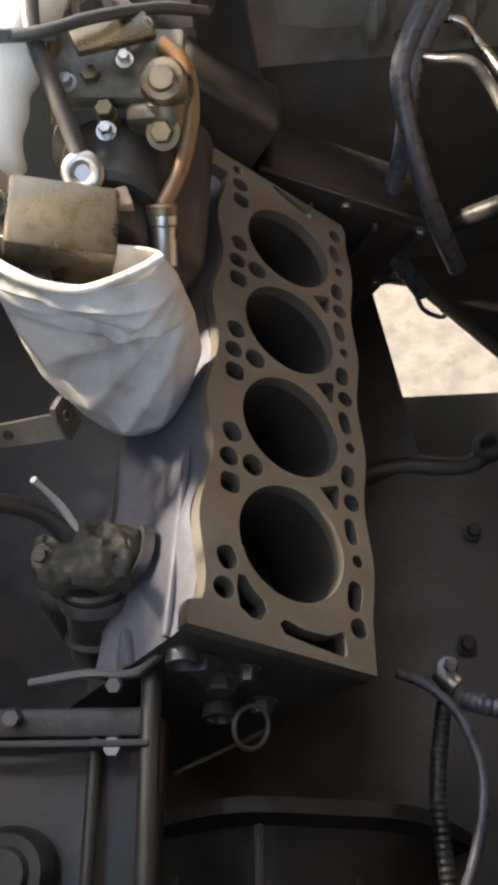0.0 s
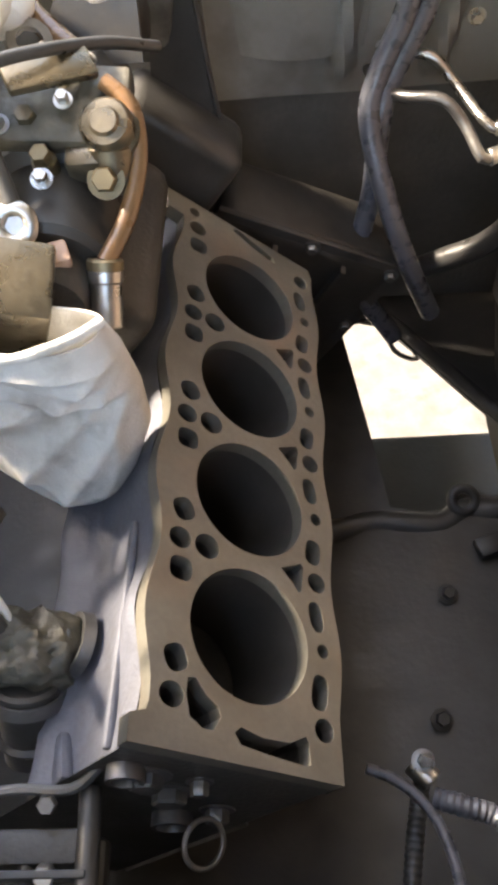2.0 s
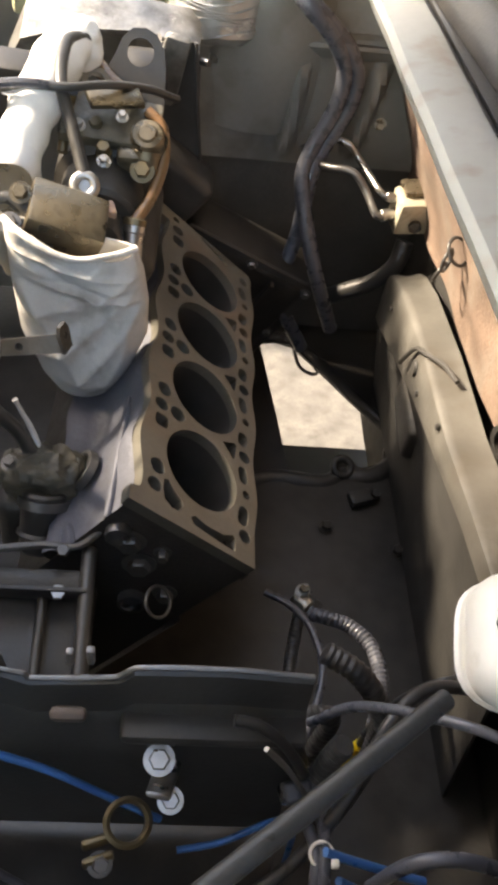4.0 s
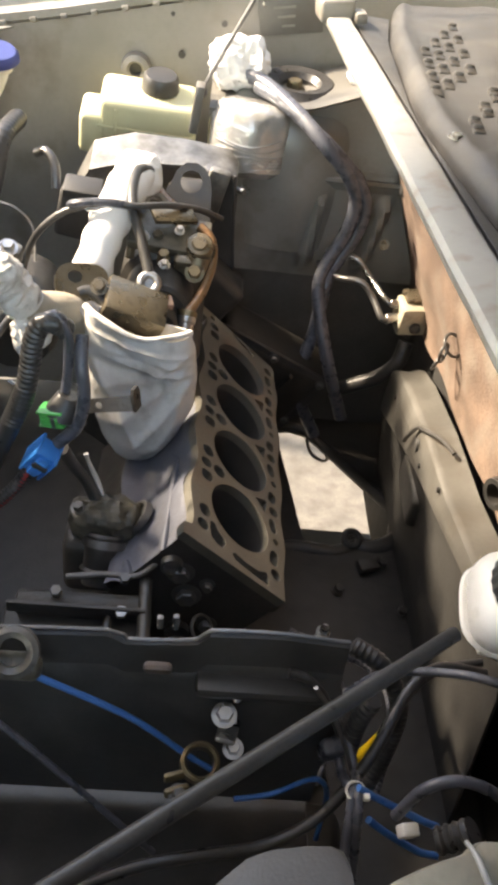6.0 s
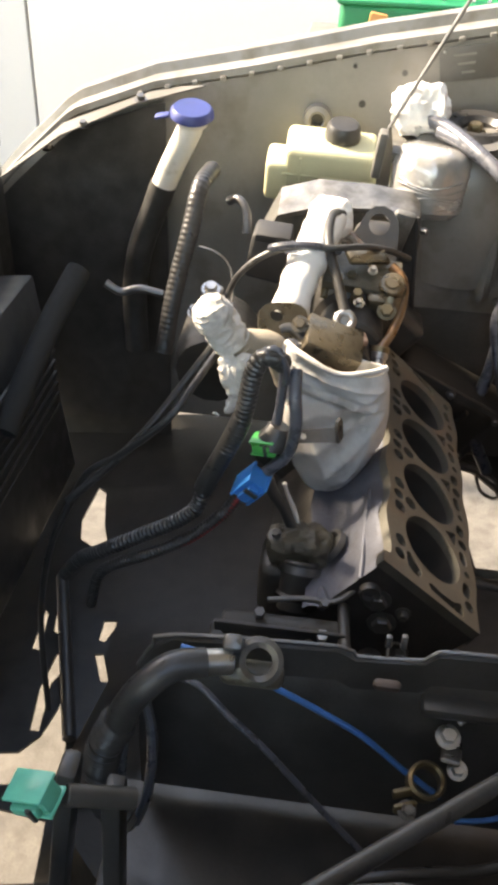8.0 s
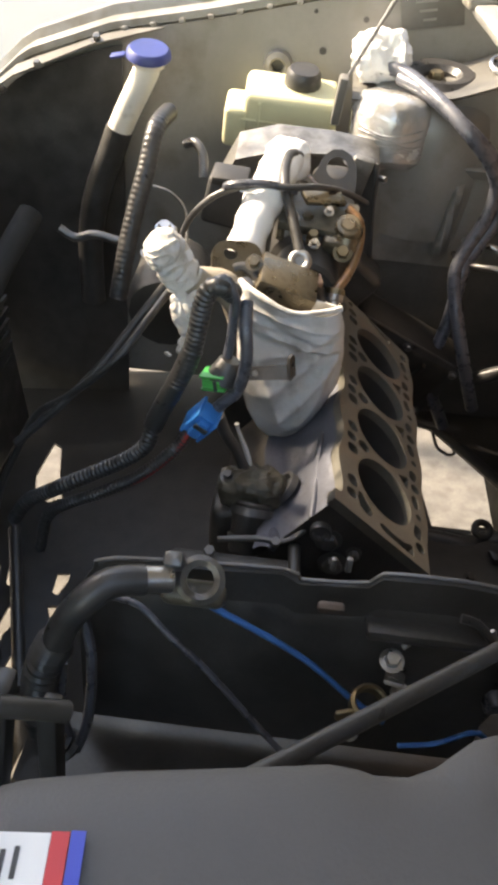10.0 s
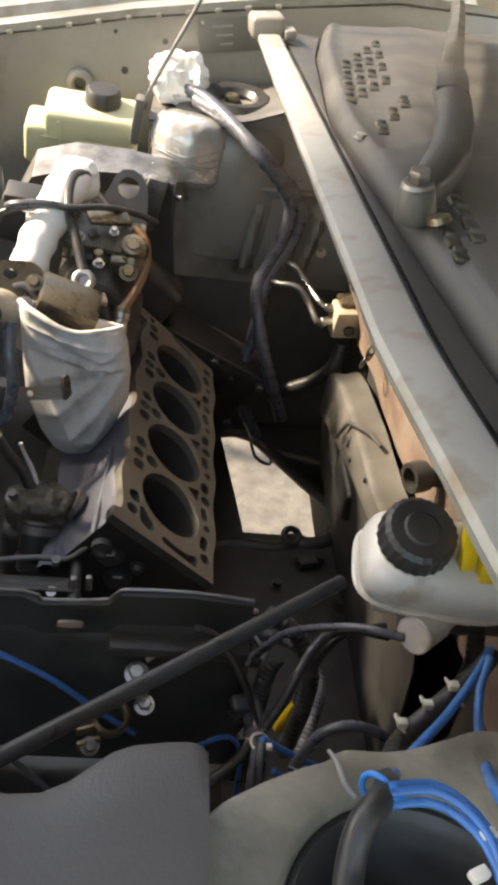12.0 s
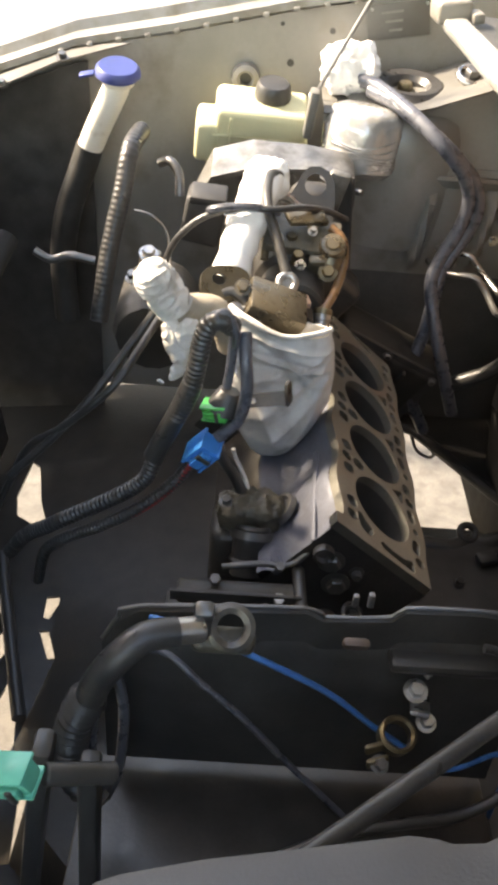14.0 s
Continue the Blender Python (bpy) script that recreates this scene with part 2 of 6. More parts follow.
def ellipse(u, v, a, b, turn=0.0, n=20, square=2.0):
    out = []
    for k in range(n):
        c, s_ = math.cos(2 * math.pi * k / n), math.sin(2 * math.pi * k / n)
        x = a * math.copysign(abs(c) ** (2 / square), c)
        y = b * math.copysign(abs(s_) ** (2 / square), s_)
        ct, st = math.cos(radians(turn)), math.sin(radians(turn))
        out.append((u + x * ct - y * st, v + x * st + y * ct))
    return out


def strip(rows):
    """A sheet through rows of points, each row as long as the next."""
    bm = bmesh.new()
    vs = [[bm.verts.new(p) for p in r] for r in rows]
    for a, b in zip(vs, vs[1:]):
        for i in range(len(a) - 1):
            bm.faces.new((a[i], a[i + 1], b[i + 1], b[i]))
    return bm


def thicken(bm, t):
    bmesh.ops.recalc_face_normals(bm, faces=bm.faces)
    bmesh.ops.solidify(bm, geom=bm.faces[:], thickness=t)
    return bm


def cloth(centre, size, m=None, folds=0.16, freq=24.0, seed=0.0, n=44, flat=2.6, shape=None):
    """A bundle of cloth: a closed rounded body with deep creased folds."""
    bm = bmesh.new()
    bmesh.ops.create_uvsphere(bm, u_segments=n, v_segments=n * 3 // 4, radius=1.0)
    for v in bm.verts:
        p = v.co.copy()
        k = (abs(p.x) ** flat + abs(p.y) ** flat + abs(p.z) ** flat) ** (-1 / flat)
        p = p * k
        if shape:
            p = shape(p)
        q = V(p.x * size[0], p.y * size[1], p.z * size[2])
        a = noise.noise(q * freq + V(seed, 2 * seed, 0))
        b = noise.noise(q * freq * 2.3 + V(0, seed, seed))
        c = noise.noise(q * freq * 4.5 + V(seed, seed, 0))
        fold = 0.75 * (1 - 2.2 * abs(a)) + 0.3 * (1 - 2.4 * abs(b)) + 0.08 * (1 - 2.4 * abs(c))
        q += v.co.normalized() * min(size) * folds * fold
        v.co = q
    bm.transform(Matrix.Translation(centre) @ (m or Matrix()))
    return bm

# ---- the place: floor, far wall, unseen light blockers, body shell ----
def solid_box(name, c, s, material, bevel=0.004):
    return tagged(new(name, finish(box(c, s, None, bevel), name, material)), kind="structure")


ground = bmesh.new()
bmesh.ops.create_grid(ground, x_segments=120, y_segments=120, size=6.0)
for v in ground.verts:
    v.co.z = 0.004 * noise.noise(v.co * 3.0)
tagged(new("floor", finish(ground, "floor", M_CONCRETE)), "rough pale concrete floor", "floor", kind="structure")

# far wall of vertical panels with open seams
for k in range(4):
    solid_box("wall_north", (-5.0 + 2.4 * k, 3.0, 1.6), (2.388, 0.08, 3.2), M_WALL)
solid_box("wall_north_backing", (0.2, 3.08, 1.6), (10.6, 0.06, 3.2), M_BODY2)
# unseen overhead slab, added to keep direct sun off the near side
solid_box("sun_blocker_slab", (-2.0, -1.39, 2.35), (3.2, 3.72, 0.1), M_WALL)
# unseen wall, added to close off and bounce light on this side
solid_box("unseen_wall_east", (3.4, -0.95, 1.3), (0.12, 4.4, 2.6), M_WALL)


# rail height of the far wing along x
def rail_z(x):
    xs = (-0.75, -0.61, -0.51, -0.38, -0.235, -0.06, 0.11, 0.3)
    zs = (0.70, 0.845, 0.935, 0.983, 1.013, 1.054, 1.086, 1.115)
    for a, b, c, d in zip(xs, xs[1:], zs, zs[1:]):
        if a <= x <= b:
            return c + (d - c) * (x - a) / (b - a)
    return zs[0] if x < xs[0] else zs[-1]


def make_fender():
    f = thing("fender", (-0.2, 0.69, 0.45), "grey painted inner wing of the car with a folded top flange", "car wing")
    xs = [-0.74 + 0.02 * i for i in range(72)]
    rows = []
    for k in range(12):
        t = k / 11
        row = []
        for x in xs:
            z = 0.42 + (rail_z(x) - 0.42) * t
            y = 0.692 + 0.004 * noise.noise(V(x * 7, 0, z * 7)) - 0.02 * math.exp(-((z - rail_z(x) + 0.18) / 0.05) ** 2) * 0.3
            for c in (-0.275, -0.30):
                y -= 0.005 * math.exp(-((x - c) / 0.006) ** 2) * (1 if 0.86 < z < 0.965 else 0)
            row.append((x, y, z))
        rows.append(row)
    part("inner_panel", thicken(strip(rows), 0.0025), M_BODY, f)
    lip = []
    for dy, dz in ((0.0, 0.0), (-0.006, 0.003), (-0.006, 0.012), (0.0, 0.014), (0.02, 0.016), (0.024, 0.028), (0.045, 0.03), (0.06, 0.024), (0.09, 0.0), (0.12, -0.08), (0.13, -0.3), (0.13, -0.5)):
        lip.append([(x, 0.694 + dy * (1 + 0.3 * max(0, -0.3 - x)), rail_z(x) + dz * (1.0 if dz < 0 else 1.15)) for x in xs])
    part("top_flange", thicken(strip(lip), 0.002), M_FLANGE, f, "pale grey folded wing flange")
    for i in range(14):
        x = -0.40 + 0.041 * i
        part("weld_clip", box((x, 0.686, rail_z(x) + 0.003), (0.009, 0.006, 0.007), pose(0, 0, 0, 0, -12, 0), 0.0015), M_BODY, f)
    for x, z, r in ((-0.02, 1.03, 0.004), (-0.075, 0.985, 0.005), (-0.09, 1.035, 0.003), (-0.33, 0.94, 0.004)):
        part("hole", lathe([(0, 0), (r, 0), (r, 0.001), (0, 0.001)], pose(x, 0.687, z, 90)), M_BLACK, f)
    boss = part("boss", join(lathe([(0.009, 0.0), (0.019, 0.0), (0.021, 0.006), (0.019, 0.018), (0.012, 0.021), (0.009, 0.018), (0.009, 0.0)], pose(-0.137, 0.69, 0.962, 90))), M_BODY, f, "round pressed boss with a dark centre")
    part("boss_hole", lathe([(0, 0), (0.0095, 0), (0.0095, 0.004), (0, 0.004)], pose(-0.137, 0.688, 0.962, 90)), M_BLACK, boss)
    # black sheet over the grey wing, put in for the shadow at its front
    rows = [[(x, 0.672 + 0.003 * noise.noise(V(x * 9, 0, k)), 0.33 + (rail_z(x) - 0.345) * k / 20) for x in [-0.74 + 0.02 * i for i in range(20)]] for k in range(21)]
    part("shade_sheet", thicken(strip(rows), 0.003), M_BLACK, f, "black sheet standing in for shade at the front")
    # headlamp panel at the front end
    part("lamp_panel", thicken(strip([[(-0.50, 0.60, 0.935), (-0.40, 0.64, 0.975), (-0.30, 0.67, 1.0)], [(-0.62, 0.62, 0.85), (-0.52, 0.68, 0.93), (-0.38, 0.70, 0.985)]]), 0.002), M_BODY2, f)
    for x, y, z in ((-0.47, 0.62, 0.945), (-0.39, 0.645, 0.98), (-0.53, 0.63, 0.905)):
        part("bolt", hexbolt((x, y, z), (0, -0.3, 1), 0.006, 0.008), M_GREYSTEEL, f)
    return f


make_fender()

# type plate on the wing
plate_thing = thing("type_plate", (0.068, 0.684, 1.045), "small grey metal type plate riveted to the wing", "plate")
part("sheet", box((0.068, 0.684, 1.05), (0.085, 0.002, 0.045), pose(0, 0, 0, 0, -10, 0), 0.001), M_BODY2, plate_thing)
for i in range(3):
    part("ink_line", box((0.058 + 0.004 * i, 0.6825, 1.060 - 0.011 * i), (0.03 - 0.006 * i, 0.0008, 0.003), pose(0, 0, 0, 0, -10, 0), 0), M_BODY, plate_thing)
for dx, dz in ((-0.038, 0.011), (0.036, 0.024)):
    part("rivet", lathe([(0, 0.002), (0.002, 0.0015), (0.0025, 0)], pose(0.068 + dx, 0.6825, 1.05 + dz, 90), 10), M_STEEL, plate_thing)


def make_tower():
    """Inner wheel house and the far suspension turret."""
    t = thing("strut_tower", (0.10, 0.56, 0.45), "grey painted wheel housing with ribs and a domed suspension turret", "strut tower")
    def house(x, z):
        y = 0.548 + 0.05 * max(0, 0.60 - z)
        for c, lean in ((0.122, 0.12), (0.205, 0.22)):
            d = (x - c - lean * (z - 0.80)) / 0.0085
            rise = max(0.0, min(1, (z - 0.75) / 0.025, (0.872 - z) / 0.015))
            y -= 0.022 * math.exp(-d ** 4) * rise
        return y + 0.002 * noise.noise(V(x * 14, 0, z * 14))
    xs = [-0.06 + 0.006 * i for i in range(63)]
    part("panel", thicken(strip([[(x, house(x, z), z) for x in xs] for z in [0.742 + 0.0075 * i for i in range(22)]]), 0.002), M_BODY, t)
    part("lower_panel", thicken(strip([[(x, house(x, z) + 0.004, z) for x in xs[::2]] for z in [0.485 + 0.02 * i for i in range(14)]]), 0.002), M_UNDERSEAL, t, "black undersealed lower housing")
    part("drain_slot", box((0.185, 0.5465, 0.795), (0.004, 0.003, 0.012), pose(0, 0, 0, 0, 20, 0), 0.001), M_BLACK, t)
    def crest(x):
        return 0.958 + 0.012 * max(0, x) / 0.1 + 0.25 * max(0, x - 0.1) ** 1.0
    xs2 = [-0.03 + 0.0125 * i for i in range(25)]
    part("ledge", thicken(strip([[(x, 0.548, 0.888) for x in xs], [(x, 0.536, 0.890) for x in xs], [(x, 0.534, 0.886) for x in xs], [(x, 0.544, 0.872) for x in xs]]), 0.002), M_BODY, t)
    part("upper_panel", thicken(strip([[(x, 0.546 + 0.012 * math.sin(f * 3.1) + 0.003 * noise.noise(V(x * 12, f, 0)), 0.889 + (crest(x) - 0.889) * f) for x in xs2] for f in [k / 8 for k in range(9)]]), 0.002), M_BODY, t)
    # shelf takes the darker paint to imitate shade on its top
    part("shelf", thicken(strip([[(x, y, crest(x) + dz) for x in xs2] for y, dz in ((0.544, 0.0), (0.538, 0.004), (0.545, 0.007), (0.60, 0.006), (0.68, 0.010))]), 0.002), M_BODY2, t, "narrow shelf with a bright worn edge")
    prof = [(0.108, -0.10), (0.104, -0.02), (0.098, 0.04), (0.090, 0.066), (0.078, 0.078), (0.05, 0.082), (0.045, 0.080), (0, 0.080)]
    part("turret", lathe(prof, pose(0.085, 0.625, 0.895, 8, 0, 0), 40), M_BODY, t)
    part("ring", lathe([(0.024, 0), (0.052, 0.0), (0.053, 0.008), (0.044, 0.015), (0.03, 0.013), (0.024, 0.006), (0.024, 0)], pose(0.085, 0.612, 0.975, 8, 0, 0), 32), M_RUBBER, t, "black rubber turret ring")
    # dark disc added where the turret top is shadowed
    part("shade_disc", lathe([(0.072, 0.002), (0.064, 0.004), (0.05, -0.002), (0, -0.004)], pose(0.085, 0.616, 0.973, 4, -6, 0), 36), M_UNDERSEAL, t, "black disc standing in for shade round the strut top")
    part("nut", join(hexbolt((0.078, 0.60, 0.980), (0, -0.12, 1), 0.010, 0.012)), M_BRASS, t, "brassy top nut")
    for x, z in ((0.028, 0.86), (0.09, 0.855), (0.23, 0.80)):
        part("bolt", hexbolt((x, 0.546, z), (0, -1, 0), 0.005, 0.006), M_STEEL, t)
    part("cap_bolt", hexbolt((0.165, 0.602, 1.003), (0, -0.3, 1), 0.011, 0.012), M_GREYSTEEL, t)
    part("striker_loop", ring((0.165, 0.60, 1.005), (0.1, -0.4, 1), 0.019, 0.004), M_STEEL, t, "steel ring on the turret corner")
    return t


make_tower()


def board_x(y, z):
    k = max(0.0, min(1.0, (y - 0.12) / 0.3))
    return 0.301 - 0.014 * k - (0.10 * (1 - k) * max(0.0, z - 0.98)) - 0.36 * k * max(0.0, z - 0.75)


def make_firewall():
    w = thing("bulkhead", (0.29, 0.1, 0.3), "grey bulkhead of the car under the scuttle", "bulkhead")
    rows = []
    for z in [0.30 + 0.02 * i for i in range(38)]:
        rows.append([(board_x(y, z) + 0.018 + 0.004 * noise.noise(V(0, y * 9, z * 9)), y, z) for y in [-0.75 + 0.03 * i for i in range(49)]])
    # panel coloured near-black for the shade under the scuttle
    part("panel", thicken(strip(rows), 0.003), M_SHADE, w)
    rows = []
    for k in range(25):
        row = []
        for y in [-0.5 + 0.02 * i for i in range(57)]:
            low = 0.730 + 0.005 * math.sin(y * 23)
            z = low + (1.05 - low) * k / 24
            row.append((board_x(y, z) + 0.005 * noise.noise(V(3, y * 12, k * 0.22)), y, z))
        rows.append(row)
    part("sound_board", thicken(strip(rows), 0.006), M_RUST, w, "brown worn fibre sound-deadening board")
    for y, z, r in ((0.11, 0.855, 0.014), (0.50, 0.90, 0.013)):
        part("grommet", lathe([(0, 0.004), (r * 0.7, 0.004), (r, 0.0), (r, -0.002)], pose(board_x(y, z) - 0.004, y, z, 0, -90, 0), 20), M_RUBBER, w)
    return w


make_firewall()


def scuttle_x(y):
    return 0.1345 - 0.0357 * (y + 0.30) + 0.075 * max(0, -0.25 - y)


def make_scuttle():
    s = thing("scuttle", (0.15, 0.1, 1.08), "light grey scuttle cross rail with worn dirty edge", "cross rail")
    ys = [-0.62 + 0.025 * i for i in range(47)]

    def xin(y):
        return scuttle_x(y)
    prof = ((-0.001, -0.016), (-0.006, -0.010), (-0.008, -0.003), (-0.006, 0.001), (0.012, 0.004), (0.018, 0.003), (0.021, -0.002), (0.022, -0.02))
    part("rail", thicken(strip([[(xin(y) + dx, y, 1.085 + dz + 0.0012 * noise.noise(V(y * 20, dx * 50, 0))) for y in ys] for dx, dz in prof]), 0.0015), M_RAIL, s)
    part("seal", tube([(xin(y) + 0.0255, y, 1.074) for y in ys[::4]], 0.005, 8), M_RUBBER, s, "black rubber bonnet seal")
    part("end_box", box((0.108, 0.535, 1.093), (0.042, 0.050, 0.026), pose(0, 0, 0, 0, -6, 4), 0.006, 3), M_BODY, s)
    part("end_tab", box((0.136, 0.515, 1.090), (0.014, 0.03, 0.012), pose(0, 0, 0, 0, -6, 4), 0.003), M_BODY, s)
    return s


make_scuttle()


def cowl_edge(y):
    """Distance from the scuttle line to the moulded edge of the cowl."""
    ys = (-0.62, -0.2, -0.1, 0.01, 0.09, 0.13, 0.20, 0.45, 0.60)
    ds = (0.060, 0.047, 0.0425, 0.0375, 0.034, 0.031, 0.034, 0.057, 0.085)
    for a, b, c, d in zip(ys, ys[1:], ds, ds[1:]):
        if a <= y <= b:
            return c + (d - c) * (y - a) / (b - a)
    return ds[-1]


def cowl_z(x, y):
    u = x - scuttle_x(y) - cowl_edge(y)
    z = 1.080 + 0.017 * (1 - math.exp(-max(0.0, u) / 0.005)) + 0.06 * max(0.0, u)
    if u > 0.012:
        z += 0.0035 * math.exp(-((y - 0.045 - 0.55 * (x - 0.19)) / 0.004) ** 2) - 0.004 / (1 + math.exp(-(y - 0.045 - 0.55 * (x - 0.19)) / 0.003)) * min(1.0, (u - 0.012) / 0.01)
        z += 0.004 * math.exp(-((u - 0.055 - 0.1 * y) / 0.02) ** 2)
    return z


def make_cowl():
    c = thing("cowl_panel", (0.2, 0.1, 1.08), "dusty dark grey plastic scuttle panel with air slots", "cowl panel")
    ys = [-0.62 + 0.01 * i for i in range(123)]
    us = [0.0, 0.0008, 0.002, 0.0035, 0.0055, 0.008, 0.011, 0.0125, 0.016, 0.022, 0.03, 0.04, 0.05, 0.06, 0.07, 0.085, 0.11, 0.15, 0.20, 0.28]
    rows = [[(scuttle_x(y) + cowl_edge(y) + u, y, cowl_z(scuttle_x(y) + cowl_edge(y) + u, y) - (0.012 if i == 0 else 0)) for y in ys] for i, u in enumerate(us)]
    part("panel", thicken(strip(rows), 0.002), M_COWL, c)
    # flat ledge between the seal and the moulding
    part("ledge", thicken(strip([[(scuttle_x(y) + 0.0295 + (cowl_edge(y) - 0.0305) * f, y, 1.079 + dz) for y in ys[::3]] for f, dz in ((0.0, -0.012), (0.02, 0.0), (0.5, 0.001), (0.96, 0.0), (1.0, -0.010))]), 0.0015), M_COWL, c, "flat dark grey ledge")
    # hooded air slots: a dark pocket under a rounded brow, in slanted columns
    groups = (((0.1845, 0.347), (0.1683, 0.198), (0.236, 0.469), (0.2153, 0.277), 4, 4), ((0.1853, 0.118), (0.1835, 0.098), (0.2175, 0.195), (0.2155, 0.175), 3, 2), ((0.1876, -0.098), (0.187, -0.160), (0.2028, -0.076), (0.2015, -0.138), 2, 4))
    for a0, a1, b0, b1, ncol, nrow in groups:
        for i in range(ncol):
            f = i / (ncol - 1)
            s0 = V(a0[0] + (b0[0] - a0[0]) * f, a0[1] + (b0[1] - a0[1]) * f, 0)
            s1 = V(a1[0] + (b1[0] - a1[0]) * f, a1[1] + (b1[1] - a1[1]) * f, 0)
            run = s1 - s0
            turn = math.degrees(math.atan2(-run.x, run.y))
            step = run.length / max(1, nrow - 1)
            size = min(step * 0.74, 0.026)
            for j in range(nrow):
                m = s0 + run * (j / max(1, nrow - 1))
                z = cowl_z(m.x, m.y)
                pocket = part("slot", box((0, 0, 0), (0.0105, size, 0.004), pose(m.x, m.y, z - 0.0004, 0, -4, turn), 0.0017, 2), M_GREASE, c)
                part("slat", box((0, 0, 0), (0.0092, size * 0.34, 0.006), pose(m.x, m.y + size * 0.36, z + 0.0010, 24, -4, turn), 0.0022, 2), M_COWL, pocket)
    part("screw", hexbolt((0.1621, 0.08, cowl_z(0.1621, 0.08)), (0.1, 0, 1), 0.0045, 0.004), M_STEEL, c)
    return c


make_cowl()


def make_wiper():
    w = thing("wiper_arm", (0.205, -0.09, 1.10), "grey windscreen wiper arm on its spindle nut", "wiper")
    spindle = part("spindle", rod((0.172, -0.098, 1.094), (0.168, -0.100, 1.116), 0.014, 0.0115, 24), M_BLACK, w)
    part("washer", lathe([(0, 0.003), (0.0095, 0.003), (0.011, 0.0), (0, 0.0)], pose(0.1685, -0.0985, 1.116, 8, -8, 0), 24), M_GREYSTEEL, spindle)
    part("nut", hexbolt((0.1685, -0.0985, 1.118), (-0.15, -0.15, 1), 0.0072, 0.009, False), M_GREYSTEEL, spindle)
    way = [(0.170, -0.100, 1.118, 0.010), (0.183, -0.080, 1.124, 0.012), (0.200, -0.045, 1.131, 0.0135), (0.212, 0.0, 1.137, 0.0135), (0.222, 0.05, 1.141, 0.013), (0.230, 0.10, 1.143, 0.0125), (0.236, 0.13, 1.143, 0.012)]
    part("arm", thicken(strip([[(x + s * h, y - 0.25 * s * h, z + dz) for x, y, z, h in way] for s, dz in ((-1.0, -0.013), (-1.0, -0.003), (-0.85, 0.0005), (-0.4, 0.003), (0.3, 0.003), (0.85, 0.0), (1.0, -0.004), (1.0, -0.016))]), 0.0018), M_COWL, w, "dark grey pressed wiper arm")
    part("hinge_cap", thicken(strip([[(x + s * 0.0125, y - 0.25 * s * 0.0125, z - 0.003 * abs(s)) for x, y, z in ((0.222, 0.062, 1.1455), (0.229, 0.095, 1.148), (0.237, 0.135, 1.1475))] for s in (-1, -0.5, 0, 0.5, 1)]), 0.003), M_COWL, w, "dusty grey hinge cap")
    blade = [(0.236, 0.125, 1.146, 0.010), (0.252, 0.19, 1.150, 0.009), (0.275, 0.28, 1.154, 0.008), (0.31, 0.42, 1.158, 0.007), (0.34, 0.55, 1.16, 0.006)]
    part("blade", thicken(strip([[(x + s * h, y - 0.3 * s * h, z + dz) for x, y, z, h in blade] for s, dz in ((-1, -0.012), (-0.9, -0.001), (0, 0.002), (0.9, -0.001), (1, -0.012))]), 0.002), M_BLACK, w)
    part("spindle_cap", lathe([(0, 0.005), (0.007, 0.004), (0.008, 0)], pose(0.180, -0.124, 1.103, -10, -20, 0), 16), M_ZINC, w)
    return w


make_wiper()


# under floor of the engine bay: dark subframe with the openings to the concrete below
GAP = [(0.118, 0.53), (0.140, 0.535), (0.166, 0.526), (0.20, 0.478), (0.24, 0.418), (0.283, 0.357), (0.272, 0.305), (0.245, 0.292), (0.232, 0.30), (0.212, 0.298), (0.204, 0.28), (0.18, 0.278), (0.150, 0.285), (0.138, 0.38), (0.128, 0.455)]
GAP_A = [(-0.456, 0.396), (-0.468, 0.443), (-0.463, 0.533), (-0.448, 0.522), (-0.427, 0.435), (-0.411, 0.393), (-0.43, 0.379)]
GAP_B = [(-0.459, 0.164), (-0.463, 0.239), (-0.456, 0.229), (-0.446, 0.161)]
GAP_C = [(-0.438, 0.199), (-0.444, 0.23), (-0.43, 0.249), (-0.426, 0.233), (-0.43, 0.194)]
GAP_D = [(-0.37, 0.193), (-0.372, 0.23), (-0.354, 0.233), (-0.353, 0.217), (-0.361, 0.189)]
GAP_E = [(-0.3685, 0.167), (-0.357, 0.169), (-0.338, 0.123), (-0.348, 0.121)]
GAP_F = [(-0.417, 0.033), (-0.426, 0.1), (-0.421, 0.159), (-0.407, 0.172), (-0.402, 0.137), (-0.413, 0.108), (-0.405, 0.033)]
GAP_G = [(-0.45, -0.004), (-0.421, 0.0), (-0.401, 0.027), (-0.392, 0.069), (-0.389, 0.11), (-0.374, 0.063), (-0.36, -0.01), (-0.369, -0.037), (-0.45, -0.05)]
GAP_H = [(-0.44, -0.074), (-0.358, -0.083), (-0.347, -0.16), (-0.43, -0.17)]
GAP_I = [(-0.338, -0.08), (-0.311, -0.083), (-0.304, -0.15), (-0.326, -0.16)]
under = plate([(-0.75, -0.75), (0.32, -0.75), (0.32, 0.72), (-0.75, 0.72)], [GAP, GAP_A, GAP_B, GAP_C, GAP_D, GAP_E, GAP_F, GAP_G, GAP_H, GAP_I], 0.004, pose(0, 0, 0.47))
for v in under.verts:
    if v.co.x < -0.3:
        v.co.z -= 0.12 * min(1, (-0.3 - v.co.x) / 0.03)
tagged(new("under_panel", finish(under, "under_panel", M_GREASE)), "black oily undertray and subframe with openings", "undertray", kind="structure")
solid_box("front_panel", (-0.60, -0.12, 0.70), (0.06, 1.28, 0.66), M_BLACK, 0.02)
solid_box("front_panel_end", (-0.645, 0.60, 0.65), (0.05, 0.16, 0.46), M_BLACK, 0.02)
